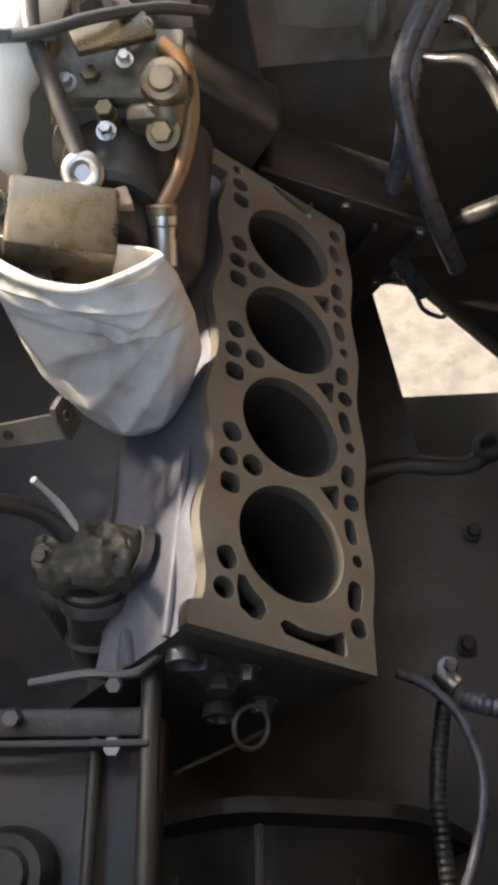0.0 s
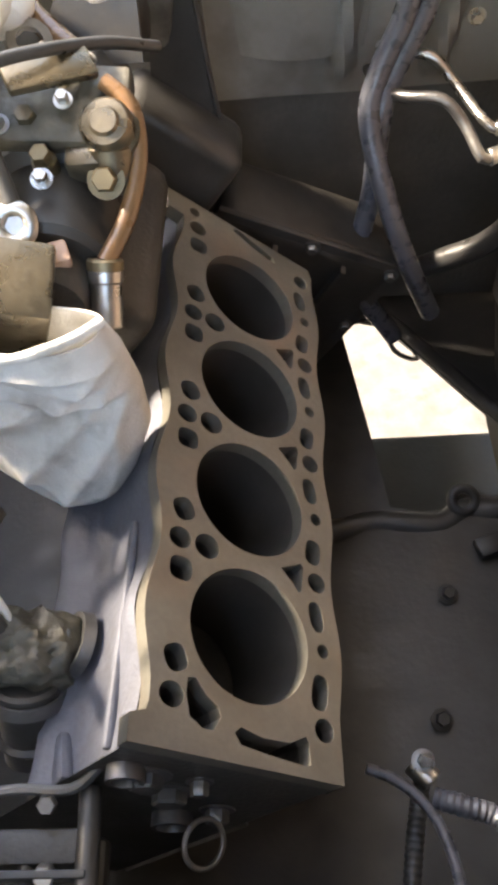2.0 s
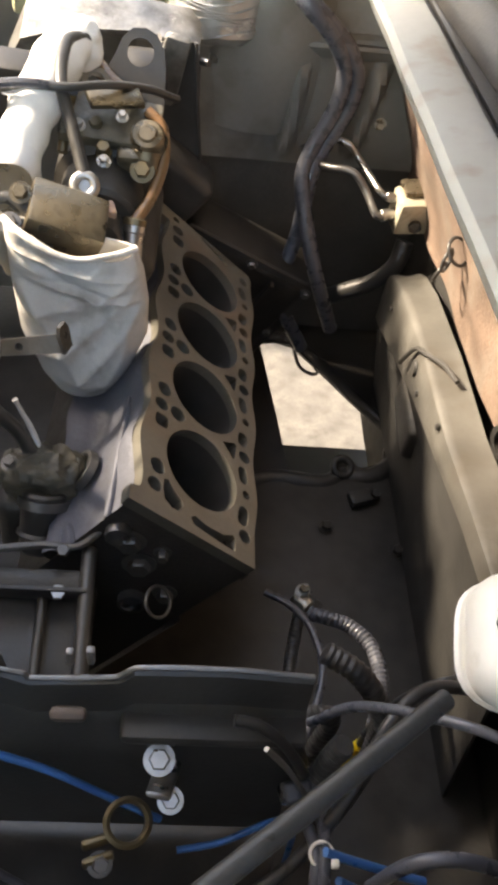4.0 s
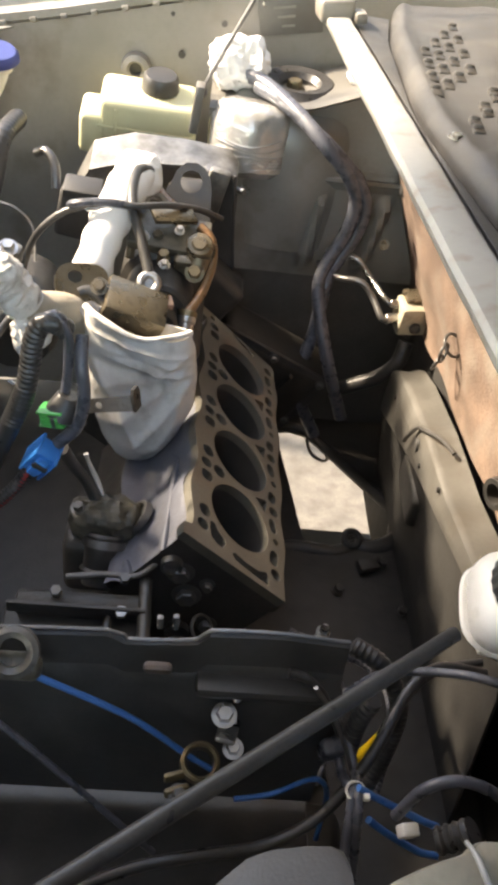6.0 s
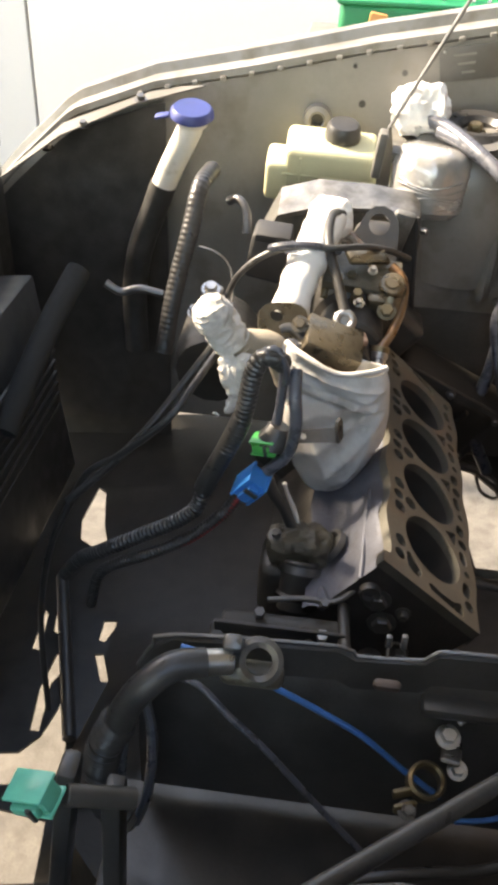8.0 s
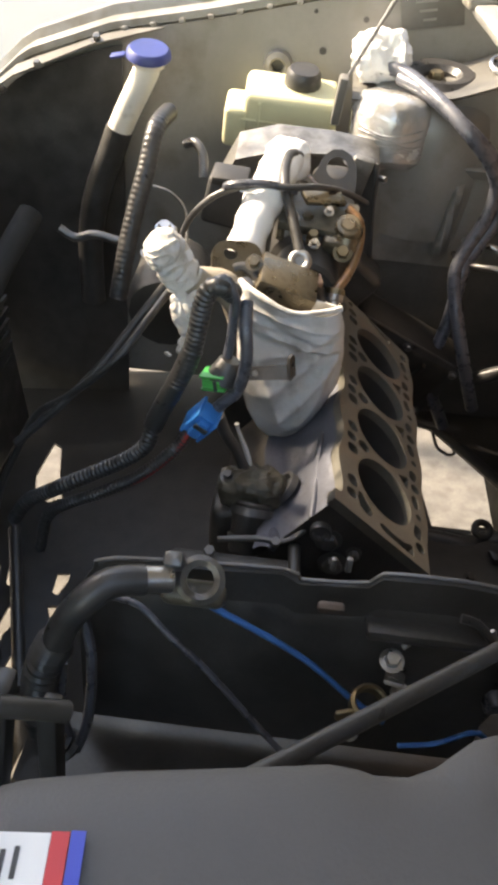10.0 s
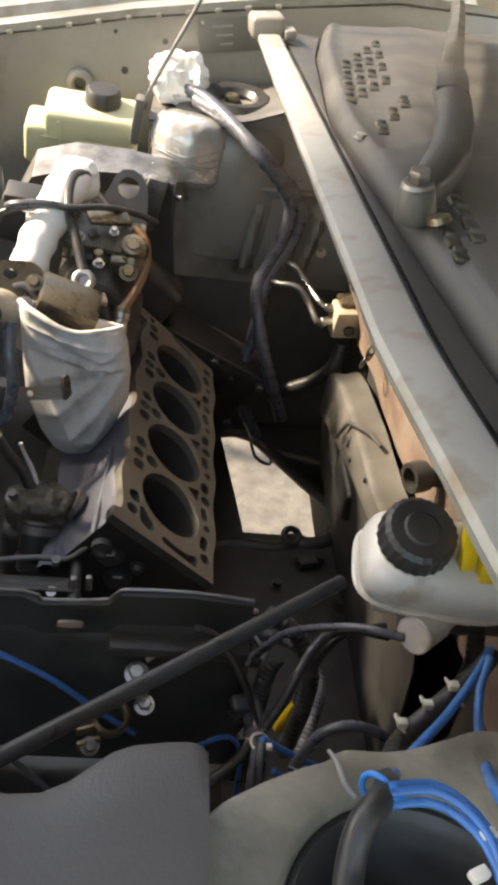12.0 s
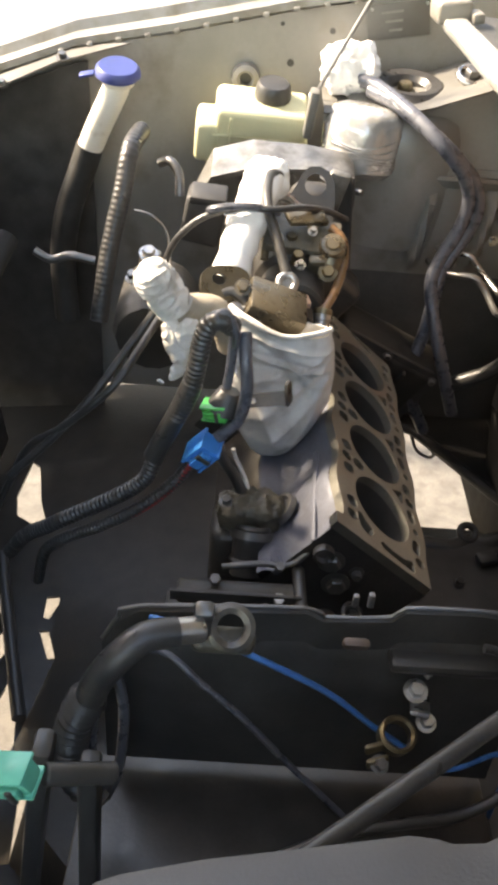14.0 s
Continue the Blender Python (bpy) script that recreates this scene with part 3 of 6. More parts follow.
# unseen block, added and sized to shade the front of the bay
solid_box("front_sun_blocker", (-0.545, -0.22, 1.045), (0.16, 1.08, 0.11), M_BODY2, 0.02)
solid_box("wing_near", (-0.2, -0.76, 0.60), (1.1, 0.03, 0.55), M_BODY2)
# added dark slab: hides the floor past the opening, standing in for shade
solid_box("floor_view_blocker", (0.32, 0.29, 0.258), (0.46, 0.47, 0.03), M_SHADE, 0.012)

subframe = thing("subframe", (0.2, 0.27, 0.40), "black oily subframe tube along the floor opening", "subframe")
part("near_tube", tube([(0.06, 0.262, 0.455), (0.10, 0.266, 0.46), (0.135, 0.272, 0.462), (0.165, 0.268, 0.464), (0.195, 0.267, 0.462), (0.22, 0.281, 0.463), (0.25, 0.279, 0.466), (0.275, 0.292, 0.468), (0.30, 0.32, 0.47)], 0.0125, 16), M_GREASE, subframe)
part("far_edge", tube([(0.118, 0.542, 0.468), (0.145, 0.546, 0.468), (0.172, 0.534, 0.468), (0.205, 0.488, 0.468), (0.245, 0.428, 0.468), (0.292, 0.362, 0.468)], 0.009, 14), M_GREASE, subframe)
part("lug", box((0.235, 0.235, 0.478), (0.03, 0.02, 0.012), pose(0, 0, 0, 6, 0, 20), 0.004), M_GREASE, subframe)
for p in ((0.252, 0.238, 0.480), (0.19, 0.19, 0.474), (0.27, 0.16, 0.474), (0.17, 0.08, 0.474)):
    part("bolt", hexbolt(p, (0.1, -0.3, 1), 0.006, 0.008), M_GREASE, subframe)

bonnet = thing("bonnet", (0.42, 0.0, 1.13), "raised grey car bonnet held over the bay by a thin rod", "bonnet")
rows = []
for k in range(21):
    f = k / 20
    rows.append([(0.42 - 0.52 * f - 0.03 * math.sin(math.pi * f), -0.74 + 0.0715 * i, 1.135 + 0.90 * f + 0.02 * math.sin(math.pi * i / 20)) for i in range(21)])
part("skin", thicken(strip(rows), 0.012), M_BODY2, bonnet)
for y in (-0.45, 0.0, 0.45):
    part("stiffener", tube([(0.42 - 0.52 * f - 0.03 * math.sin(math.pi * f) - 0.012, y, 1.13 + 0.90 * f) for f in (0.08, 0.3, 0.5, 0.7, 0.92)], 0.016, 10, 0.03), M_BODY2, bonnet)

# ---- engine ----
EM = pose(0, 0, 0.75, 0, 38.8, 0)
PITCH, BORE_R = 0.0897, 0.0391


def left_edge(v):
    return -0.0157 + 0.0033 * math.cos(2 * math.pi * v / PITCH)


def right_edge(v):
    return 0.1088 - 0.0022 * math.cos(2 * math.pi * v / PITCH)


def make_block():
    e = thing("engine_block", (0.0, 0.18, 0.60), "bare cast iron four-cylinder engine block with machined deck, cylinder head removed", "engine block")
    n = 60
    left = [(-0.0225, -0.0272), (-0.0225, -0.0135), (-0.014, -0.0105)] + [(left_edge(-0.006 + 0.372 * i / n), -0.006 + 0.372 * i / n) for i in range(n + 1)] + [(-0.026, 0.368), (-0.029, 0.388)]
    right = [(0.104, 0.379)] + [(right_edge(0.37 - 0.362 * i / n), 0.37 - 0.362 * i / n) for i in range(n + 1)] + [(0.1072, -0.0272)]
    outline = left + right
    holes = [ellipse(0.0473, 0.044 + PITCH * i, BORE_R, BORE_R, n=56) for i in range(4)]
    small = []
    for i in range(5):
        v = PITCH * i
        small.append(ellipse(-0.0003, v, 0.0072, 0.0068))
        small.append(ellipse(0.0955, v, 0.0066, 0.0066))
        if i < 4:
            small.append(ellipse(0.001, v + 0.0195, 0.0068, 0.0075, 25, square=2.6))
            small.append(ellipse(0.0938, v + 0.0208, 0.0058, 0.0105 if i == 0 else 0.0088, -8, square=2.8))
            small.append(ellipse(0.0975, v + 0.0462, 0.0042, 0.0044))
            small.append(ellipse(0.0938, v + 0.0668, 0.0052, 0.0096, 10, square=2.6))
        if i:
            small.append(ellipse(0.0012, v - 0.019, 0.0072, 0.0072, 0, square=3.0))
        if 0 < i < 4:
            small.append(ellipse(0.0172, v, 0.0082, 0.0078))
            small.append([(0.0690, v + 0.0025), (0.0725, v + 0.0042), (0.0838, v + 0.0098), (0.0858, v + 0.0075), (0.0838, v - 0.0088), (0.0812, v - 0.0104), (0.078, v - 0.006)])
    small.append([(0.0085, 0.0105), (0.013, 0.0115), (0.0195, 0.004), (0.0272, -0.001), (0.0290, -0.006), (0.0245, -0.0135), (0.018, -0.0135), (0.0105, -0.009), (0.008, 0.002)])
    small.append([(0.0372, -0.012), (0.041, -0.0085), (0.055, -0.0115), (0.072, -0.0108), (0.0825, -0.0055), (0.0845, -0.0085), (0.0852, -0.020), (0.082, -0.0212), (0.058, -0.0195), (0.041, -0.0175)])
    small.append([(0.030, 0.379), (0.034, 0.383), (0.050, 0.3775), (0.068, 0.3715), (0.0715, 0.366), (0.068, 0.3655), (0.048, 0.371)])
    small.append(ellipse(-0.004, 0.3755, 0.0045, 0.0045))
    part("deck", plate(outline, holes + small, 0.010, EM), M_DECK, e, "brown-grey machined deck face with bores and passages", 30)
    # bottoms of the water and oil passages, their shade put into dark iron colour
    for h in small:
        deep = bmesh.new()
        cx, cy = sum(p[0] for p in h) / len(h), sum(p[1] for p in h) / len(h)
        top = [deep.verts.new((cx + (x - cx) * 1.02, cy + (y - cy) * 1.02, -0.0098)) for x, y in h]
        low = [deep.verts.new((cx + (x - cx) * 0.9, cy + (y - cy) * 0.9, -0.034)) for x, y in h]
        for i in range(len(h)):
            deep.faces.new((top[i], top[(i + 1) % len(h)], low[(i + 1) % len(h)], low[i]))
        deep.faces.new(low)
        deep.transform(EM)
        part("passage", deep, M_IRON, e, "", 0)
    for i in range(4):
        c = EM @ Matrix.Translation((0.0473, 0.044 + PITCH * i, 0))
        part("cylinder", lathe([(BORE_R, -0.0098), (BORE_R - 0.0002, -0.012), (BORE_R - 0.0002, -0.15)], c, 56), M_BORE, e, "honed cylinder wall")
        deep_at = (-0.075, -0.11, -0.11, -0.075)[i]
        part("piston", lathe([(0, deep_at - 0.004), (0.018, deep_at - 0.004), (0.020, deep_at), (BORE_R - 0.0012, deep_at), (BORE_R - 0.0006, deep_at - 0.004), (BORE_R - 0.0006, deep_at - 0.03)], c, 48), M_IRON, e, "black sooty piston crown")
    # grey painted flank with steps and ridges
    rows = []
    for w, du in ((-0.010, 0.0), (-0.016, -0.001), (-0.03, 0.001), (-0.05, 0.002), (-0.075, 0.003), (-0.086, -0.002), (-0.094, -0.012), (-0.102, -0.014)):
        rows.append([tuple(EM @ V(left_edge(v) * (0.6 if w < -0.02 else 1.0) - (0.006 if w < -0.02 else 0.0) + du + 0.002 * noise.noise(V(v * 30, w * 30, 0)), v, w)) for v in [-0.0265 + 0.008 * i for i in range(52)]])
    part("flank", strip(rows), M_BLOCKSIDE, e, "blue-grey painted front flank of the block")
    part("crankcase", strip([[tuple(EM @ V(u, v, w)) for v in [-0.0265 + 0.02 * i for i in range(21)]] for u, w in ((-0.026, -0.103), (0.0, -0.106), (0.02, -0.12), (0.03, -0.18), (0.03, -0.26))]), M_GREASE, e, "oily black crankcase side")
    part("flank_rib", join(box((0, 0, 0), (0.005, 0.13, 0.006), EM @ pose(-0.0145, 0.045, -0.034, 4, 0, 0), 0.002), box((0, 0, 0), (0.008, 0.030, 0.014), EM @ pose(-0.017, -0.013, -0.088, -20, 0, 0), 0.003)), M_BLOCKSIDE, e)
    part("core_plug", lathe([(0, 0.002), (0.013, 0.002), (0.015, 0.007), (0.018, 0.007), (0.019, 0.0)], EM @ pose(-0.0195, 0.048, -0.074, 0, -90, 0), 30), M_GREYSTEEL, e, "dull steel core plug")
    # rear flank, end faces and foot
    rows = [[tuple(EM @ V(right_edge(v) + du, v, w)) for v in [-0.0265 + 0.008 * i for i in range(52)]] for w, du in ((-0.010, 0), (-0.02, 0.001), (-0.028, -0.006), (-0.09, -0.006), (-0.10, 0.004), (-0.26, 0.004))]
    part("rear_flank", strip(rows), M_IRON, e)
    for v in (-0.0268, 0.384):
        part("end_face", strip([[tuple(EM @ V(u, v, w)) for u in (-0.02, 0.02, 0.06, 0.107)] for w in (-0.009, -0.05, -0.1, -0.26)]), M_IRON, e)
    for u, w, r in ((0.010, -0.040, 0.009), (0.034, -0.058, 0.0095), (0.038, -0.034, 0.005), (0.075, -0.075, 0.007)):
        part("bolt", hexbolt(EM @ V(u, -0.0275, w), (0, -1, 0), r, 0.008), M_GREYSTEEL, e, "oily steel bolt")
    for u, w, r in ((-0.004, -0.036, 0.010), (0.06, -0.10, 0.012)):
        part("dowel", lathe([(0, 0.002), (r * 0.7, 0.002), (r * 0.75, 0.008), (r, 0.008), (r, 0)], EM @ pose(u, -0.027, w, 90), 22), M_GREYSTEEL, e)
    return e


make_block()


def make_gearbox():
    g = thing("gearbox", (0.05, -0.12, 0.48), "dark oily gearbox bell housing bolted to the block", "gearbox")
    prof = [(0.0, 0.0), (0.085, 0.0), (0.10, 0.01), (0.105, 0.05), (0.12, 0.085), (0.135, 0.09), (0.135, 0.10), (0, 0.10)]
    part("bell", lathe(prof, pose(0.02, -0.17, 0.45, -90), 36, lambda t: 1 + 0.03 * math.cos(14 * math.pi * t)), M_GREASE, g)
    for i in range(9):
        a = radians(20 + 40 * i)
        part("rib", box((0, 0, 0), (0.006, 0.08, 0.02), pose(0.02 + 0.105 * math.cos(a), -0.13, 0.45 + 0.105 * math.sin(a), 0, -math.degrees(a), 0), 0.002), M_GREASE, g)
    part("stay", tube([(0.01, -0.10, 0.64), (0.012, -0.14, 0.645), (0.012, -0.20, 0.64)], 0.003, 8), M_GREASE, g)
    part("sensor_ring", ring((0.007, -0.050, 0.664), (0.75, -0.4, 0.8), 0.0125, 0.0016), M_GREYSTEEL, g, "thin steel ring")
    part("case", box((0.05, -0.19, 0.45), (0.20, 0.14, 0.15), pose(0, 0, 0, 0, 12, 0), 0.02, 3), M_GREASE, g)
    return g


make_gearbox()


def make_mount_frame():
    """Black bracket frame with vertical bars in front of the gearbox."""
    f = thing("gearbox_mount", (-0.1, -0.08, 0.60), "black steel mounting frame with bolts beside the block", "bracket")
    for a, b, w in (((-0.048, -0.03, 0.702), (-0.042, -0.145, 0.7), 0.006), ((-0.078, -0.066, 0.697), (-0.074, -0.144, 0.695), 0.004)):
        part("bar", rod(a, b, w, w, 14), M_BLACK, f)
    part("tray", box((-0.105, -0.115, 0.675), (0.13, 0.13, 0.012), pose(0, 0, 0, 6, 0, 0), 0.004), M_BLACK, f)
    part("cross_bar", box((-0.105, -0.058, 0.692), (0.11, 0.018, 0.022), None, 0.004), M_IRON, f)
    part("lip", box((-0.105, -0.072, 0.703), (0.12, 0.004, 0.012), None, 0.001), M_BLACK, f)
    part("bolt", hexbolt((-0.066, -0.07, 0.70), (0, -0.5, 1), 0.006, 0.008, False), M_STEEL, f)
    part("bolt", hexbolt((-0.125, -0.055, 0.705), (0, -0.5, 1), 0.0055, 0.008, False), M_GREYSTEEL, f)
    part("bolt", hexbolt((-0.066, -0.04, 0.712), (0, -0.5, 1), 0.005, 0.007, False), M_GREYSTEEL, f)
    part("link", tube([(-0.12, -0.036, 0.705), (-0.085, -0.032, 0.708), (-0.056, -0.033, 0.710), (-0.036, -0.022, 0.722)], 0.003, 8), M_GREYSTEEL, f)
    part("cap", lathe([(0, 0.014), (0.012, 0.014), (0.014, 0.010), (0.020, 0.010), (0.024, 0.004), (0.024, -0.01)], pose(-0.118, -0.135, 0.69, 10), 26), M_BLACK, f)
    return f


make_mount_frame()


def make_water_housing():
    w = thing("thermostat_housing", (-0.10, 0.04, 0.62), "grimy aluminium coolant housing with a black elbow", "coolant housing")
    part("casting", cloth((-0.095, 0.045, 0.705), (0.030, 0.020, 0.017), None, 0.34, 70, 3.0, 44, 3.2), M_GRIME, w, "dirty aluminium casting")
    part("neck", join(rod((-0.092, 0.03, 0.70), (-0.096, 0.002, 0.655), 0.019, 0.017, 22), rod((-0.094, 0.012, 0.671), (-0.0945, 0.009, 0.666), 0.021, 0.021, 22)), M_BLACK, w)
    part("clamp", lathe([(0.0205, -0.004), (0.022, -0.004), (0.022, 0.004), (0.0205, 0.004), (0.0205, -0.004)], aim((-0.0925, 0.025, 0.692), (-0.096, 0.0, 0.655))[0], 26), M_GREYSTEEL, w)
    part("boss", rod((-0.115, 0.05, 0.69), (-0.120, 0.04, 0.72), 0.010, 0.009), M_ALU, w)
    part("boss", rod((-0.075, 0.055, 0.69), (-0.072, 0.048, 0.718), 0.008, 0.007), M_ALU, w)
    part("bolt", hexbolt((-0.12, 0.04, 0.72), (-0.1, -0.3, 1), 0.005, 0.006), M_GREYSTEEL, w)
    part("tape", tube([(-0.098, 0.055, 0.722), (-0.106, 0.064, 0.738), (-0.113, 0.068, 0.752), (-0.117, 0.068, 0.765)], 0.0026, 8, 0.003, 0, 0.005, 0.5), M_CLOTH, w, "torn strip of white tape")
    part("black_lead", tube([(-0.104, 0.05, 0.72), (-0.114, 0.056, 0.74), (-0.126, 0.05, 0.765), (-0.132, 0.03, 0.80)], 0.006, 10), M_BLACK, w)
    part("base", box((-0.10, 0.05, 0.655), (0.07, 0.06, 0.07), None, 0.012, 3), M_IRON, w)
    return w


make_water_housing()


def make_pump():
    p = thing("injection_pump", (-0.08, 0.27, 0.72), "fuel injection pump with yellow zinc-plated fittings and banjo unions", "fuel pump")
    part("body", lathe([(0, 0), (0.032, 0.0), (0.036, 0.004), (0.036, 0.05), (0.044, 0.055), (0.044, 0.12), (0.036, 0.128), (0.036, 0.17), (0, 0.17)], aim((-0.065, 0.205, 0.845), (-0.065, 0.37, 0.862))[0], 30), M_GREASE, p)
    part("head", lathe([(0, 0), (0.022, 0), (0.024, 0.003), (0.024, 0.03), (0, 0.03)], aim((-0.065, 0.180, 0.843), (-0.065, 0.21, 0.845))[0], 24), M_IRON, p)
    part("solenoid_box", box((-0.088, 0.172, 0.862), (0.062, 0.045, 0.046), pose(0, 0, 0, 18, 20, 6), 0.0028, 2), M_ZINC, p, "yellow zinc-plated box")
    part("bracket_plate", plate(ellipse(0, 0, 0.026, 0.021, 10, 26, 3.0), [ellipse(-0.008, 0.006, 0.007, 0.006)], 0.006, pose(-0.135, 0.172, 0.890, 50, 12, 8)), M_ZINC, p, "dark brassy bracket plate")
    part("banjo", join(ring((-0.073, 0.200, 0.884), (0.1, -0.75, 0.6), 0.0085, 0.0042), hexbolt((-0.073, 0.203, 0.881), (0.1, -0.75, 0.6), 0.006, 0.006, False)), M_STEEL, p, "bright steel banjo union")
    part("banjo_pipe", tube([(-0.074, 0.207, 0.891), (-0.085, 0.232, 0.915), (-0.098, 0.265, 0.94), (-0.098, 0.31, 0.955), (-0.085, 0.345, 0.945)], 0.0055, 10), M_BLACK, p)
    part("gold_valve", join(lathe([(0, 0.007), (0.007, 0.007), (0.0085, 0.005), (0.0125, 0.0045), (0.0145, 0.002), (0.0148, -0.005), (0.0170, -0.0065), (0.0172, -0.013), (0.0155, -0.015), (0.0, -0.015)], pose(-0.026, 0.252, 0.905, 35), 26), rod((-0.026, 0.252, 0.895), (-0.028, 0.245, 0.87), 0.013)), M_ZINC, p, "yellow zinc domed fitting")
    part("gold_bolt", hexbolt((-0.029, 0.236, 0.882), (0, -0.75, 0.6), 0.007, 0.009), M_BRASS, p)
    part("lug", box((-0.034, 0.25, 0.885), (0.035, 0.02, 0.022), pose(0, 0, 0, 20, 0, 0), 0.005), M_ZINC, p)
    fitting = part("return_fitting", join(rod((-0.034, 0.180, 0.826), (-0.033, 0.196, 0.846), 0.0085, 0.0085), rod((-0.033, 0.195, 0.845), (-0.0325, 0.20, 0.852), 0.0095)), M_STEEL, p, "steel hose fitting with gold collar")
    part("gold_collar", rod((-0.0327, 0.199, 0.850), (-0.032, 0.203, 0.856), 0.0102), M_BRASS, fitting)
    part("return_hose", tube([(-0.032, 0.20, 0.855), (-0.020, 0.225, 0.865), (-0.012, 0.25, 0.885), (-0.014, 0.268, 0.905), (-0.028, 0.278, 0.915)], 0.0052, 10), M_BROWNHOSE, p, "brown translucent return hose")
    for i, (x, y, z) in enumerate(((-0.070, 0.262, 0.905), (-0.052, 0.285, 0.908), (-0.078, 0.30, 0.912), (-0.046, 0.315, 0.905), (-0.062, 0.243, 0.893))):
        part("delivery_union", join(rod((x, y + 0.01, z - 0.03), (x, y, z), 0.0075, 0.007), hexbolt((x, y, z), (0, -0.5, 1), 0.006, 0.008, False)), (M_ZINC, M_BRASS, M_ALU)[i % 3], p)
    part("brass_pipe", tube([(-0.098, 0.25, 0.885), (-0.096, 0.268, 0.905), (-0.092, 0.285, 0.925)], 0.0045, 10), M_BRASS, p)
    part("lever", box((-0.055, 0.275, 0.925), (0.05, 0.02, 0.006), pose(0, 0, 0, 24, 8, 30), 0.002), M_ZINC, p)
    part("connector", box((-0.054, 0.195, 0.866), (0.012, 0.014, 0.010), pose(0, 0, 0, 20, 0, 20), 0.002), mat("copper_plug", (0.55, 0.36, 0.26), 0.5), p)
    part("plug", box((-0.103, 0.148, 0.846), (0.018, 0.016, 0.030), pose(0, 0, 0, 14, 8, 10), 0.003), M_BLACK, p)
    part("plug_lead", tube([(-0.104, 0.152, 0.858), (-0.112, 0.165, 0.876), (-0.128, 0.172, 0.884), (-0.138, 0.17, 0.882)], 0.006, 10), M_BLACK, p)
    part("bolt", hexbolt((-0.118, 0.168, 0.892), (0, -0.7, 0.7), 0.006, 0.006), M_ZINC, p)
    part("bolt", hexbolt((-0.125, 0.152, 0.874), (0, -0.7, 0.7), 0.006, 0.006), M_GREYSTEEL, p)
    part("bleed_hose", tube([(-0.086, 0.37, 0.927), (-0.081, 0.36, 0.918), (-0.071, 0.35, 0.912), (-0.054, 0.335, 0.903)], 0.0075, 12), M_BROWNHOSE, p, "brown rubber bleed hose")
    part("hose_mouth", lathe([(0.008, 0.0), (0.0135, 0.0), (0.014, -0.006), (0.012, -0.014), (0.008, -0.004), (0.008, 0.0)], Matrix.Translation((-0.077, 0.33, 0.915)) @ pose(0, 0, 0, 35, 25, 0), 24), M_GREYSTEEL, p)
    for x, y, z, r in ((-0.060, 0.225, 0.893, 0.004), (-0.048, 0.262, 0.915, 0.0035), (-0.040, 0.300, 0.915, 0.004), (-0.084, 0.255, 0.908, 0.004)):
        part("screw", hexbolt((x, y, z), (0.1, -0.6, 1), r, 0.007), M_STEEL, p)
    part("top_plate", box((-0.058, 0.272, 0.905), (0.085, 0.05, 0.012), pose(0, 0, 0, 22, 6, 0), 0.003), M_GRIME, p)
    part("lower_case", box((-0.075, 0.29, 0.77), (0.07, 0.16, 0.12), pose(0, 0, 0, 0, 38.8, 0), 0.015, 3), M_IRON, p)
    return p


make_pump()


def make_plenum():
    t = thing("wrapped_pipe", (-0.12, 0.29, 0.85), "inlet pipe wrapped in bright white tape", "pipe")
    part("wrap", tube([(-0.1315, 0.212, 0.882), (-0.1295, 0.218, 0.893), (-0.122, 0.245, 0.915), (-0.112, 0.29, 0.932), (-0.103, 0.33, 0.940), (-0.099, 0.345, 0.936)], 0.0205, 30, 0.004, 0, 0.005, 0.16), M_WHITE, t)
    part("cap", cloth((-0.100, 0.350, 0.936), (0.024, 0.016, 0.024), pose(0, 0, 0, -20, 0, 0), 0.22, 60, 5.0, 44), M_WHITE, t)
    part("flap", thicken(strip([[(-0.128 + 0.012 * k, 0.240 + 0.008 * k, 0.936 - 0.005 * k * k) for k in range(3)], [(-0.141, 0.246, 0.934), (-0.130, 0.252, 0.934), (-0.118, 0.258, 0.934)], [(-0.149, 0.251, 0.937), (-0.141, 0.258, 0.938), (-0.128, 0.268, 0.938)]]), 0.001), M_WHITE, t, "torn flap of white tape")
    part("strap", tube([(-0.160, 0.27, 0.925), (-0.155, 0.245, 0.94), (-0.12, 0.243, 0.946), (-0.085, 0.26, 0.935)], 0.004, 8), M_RUBBER2, t)
    return t


make_plenum()


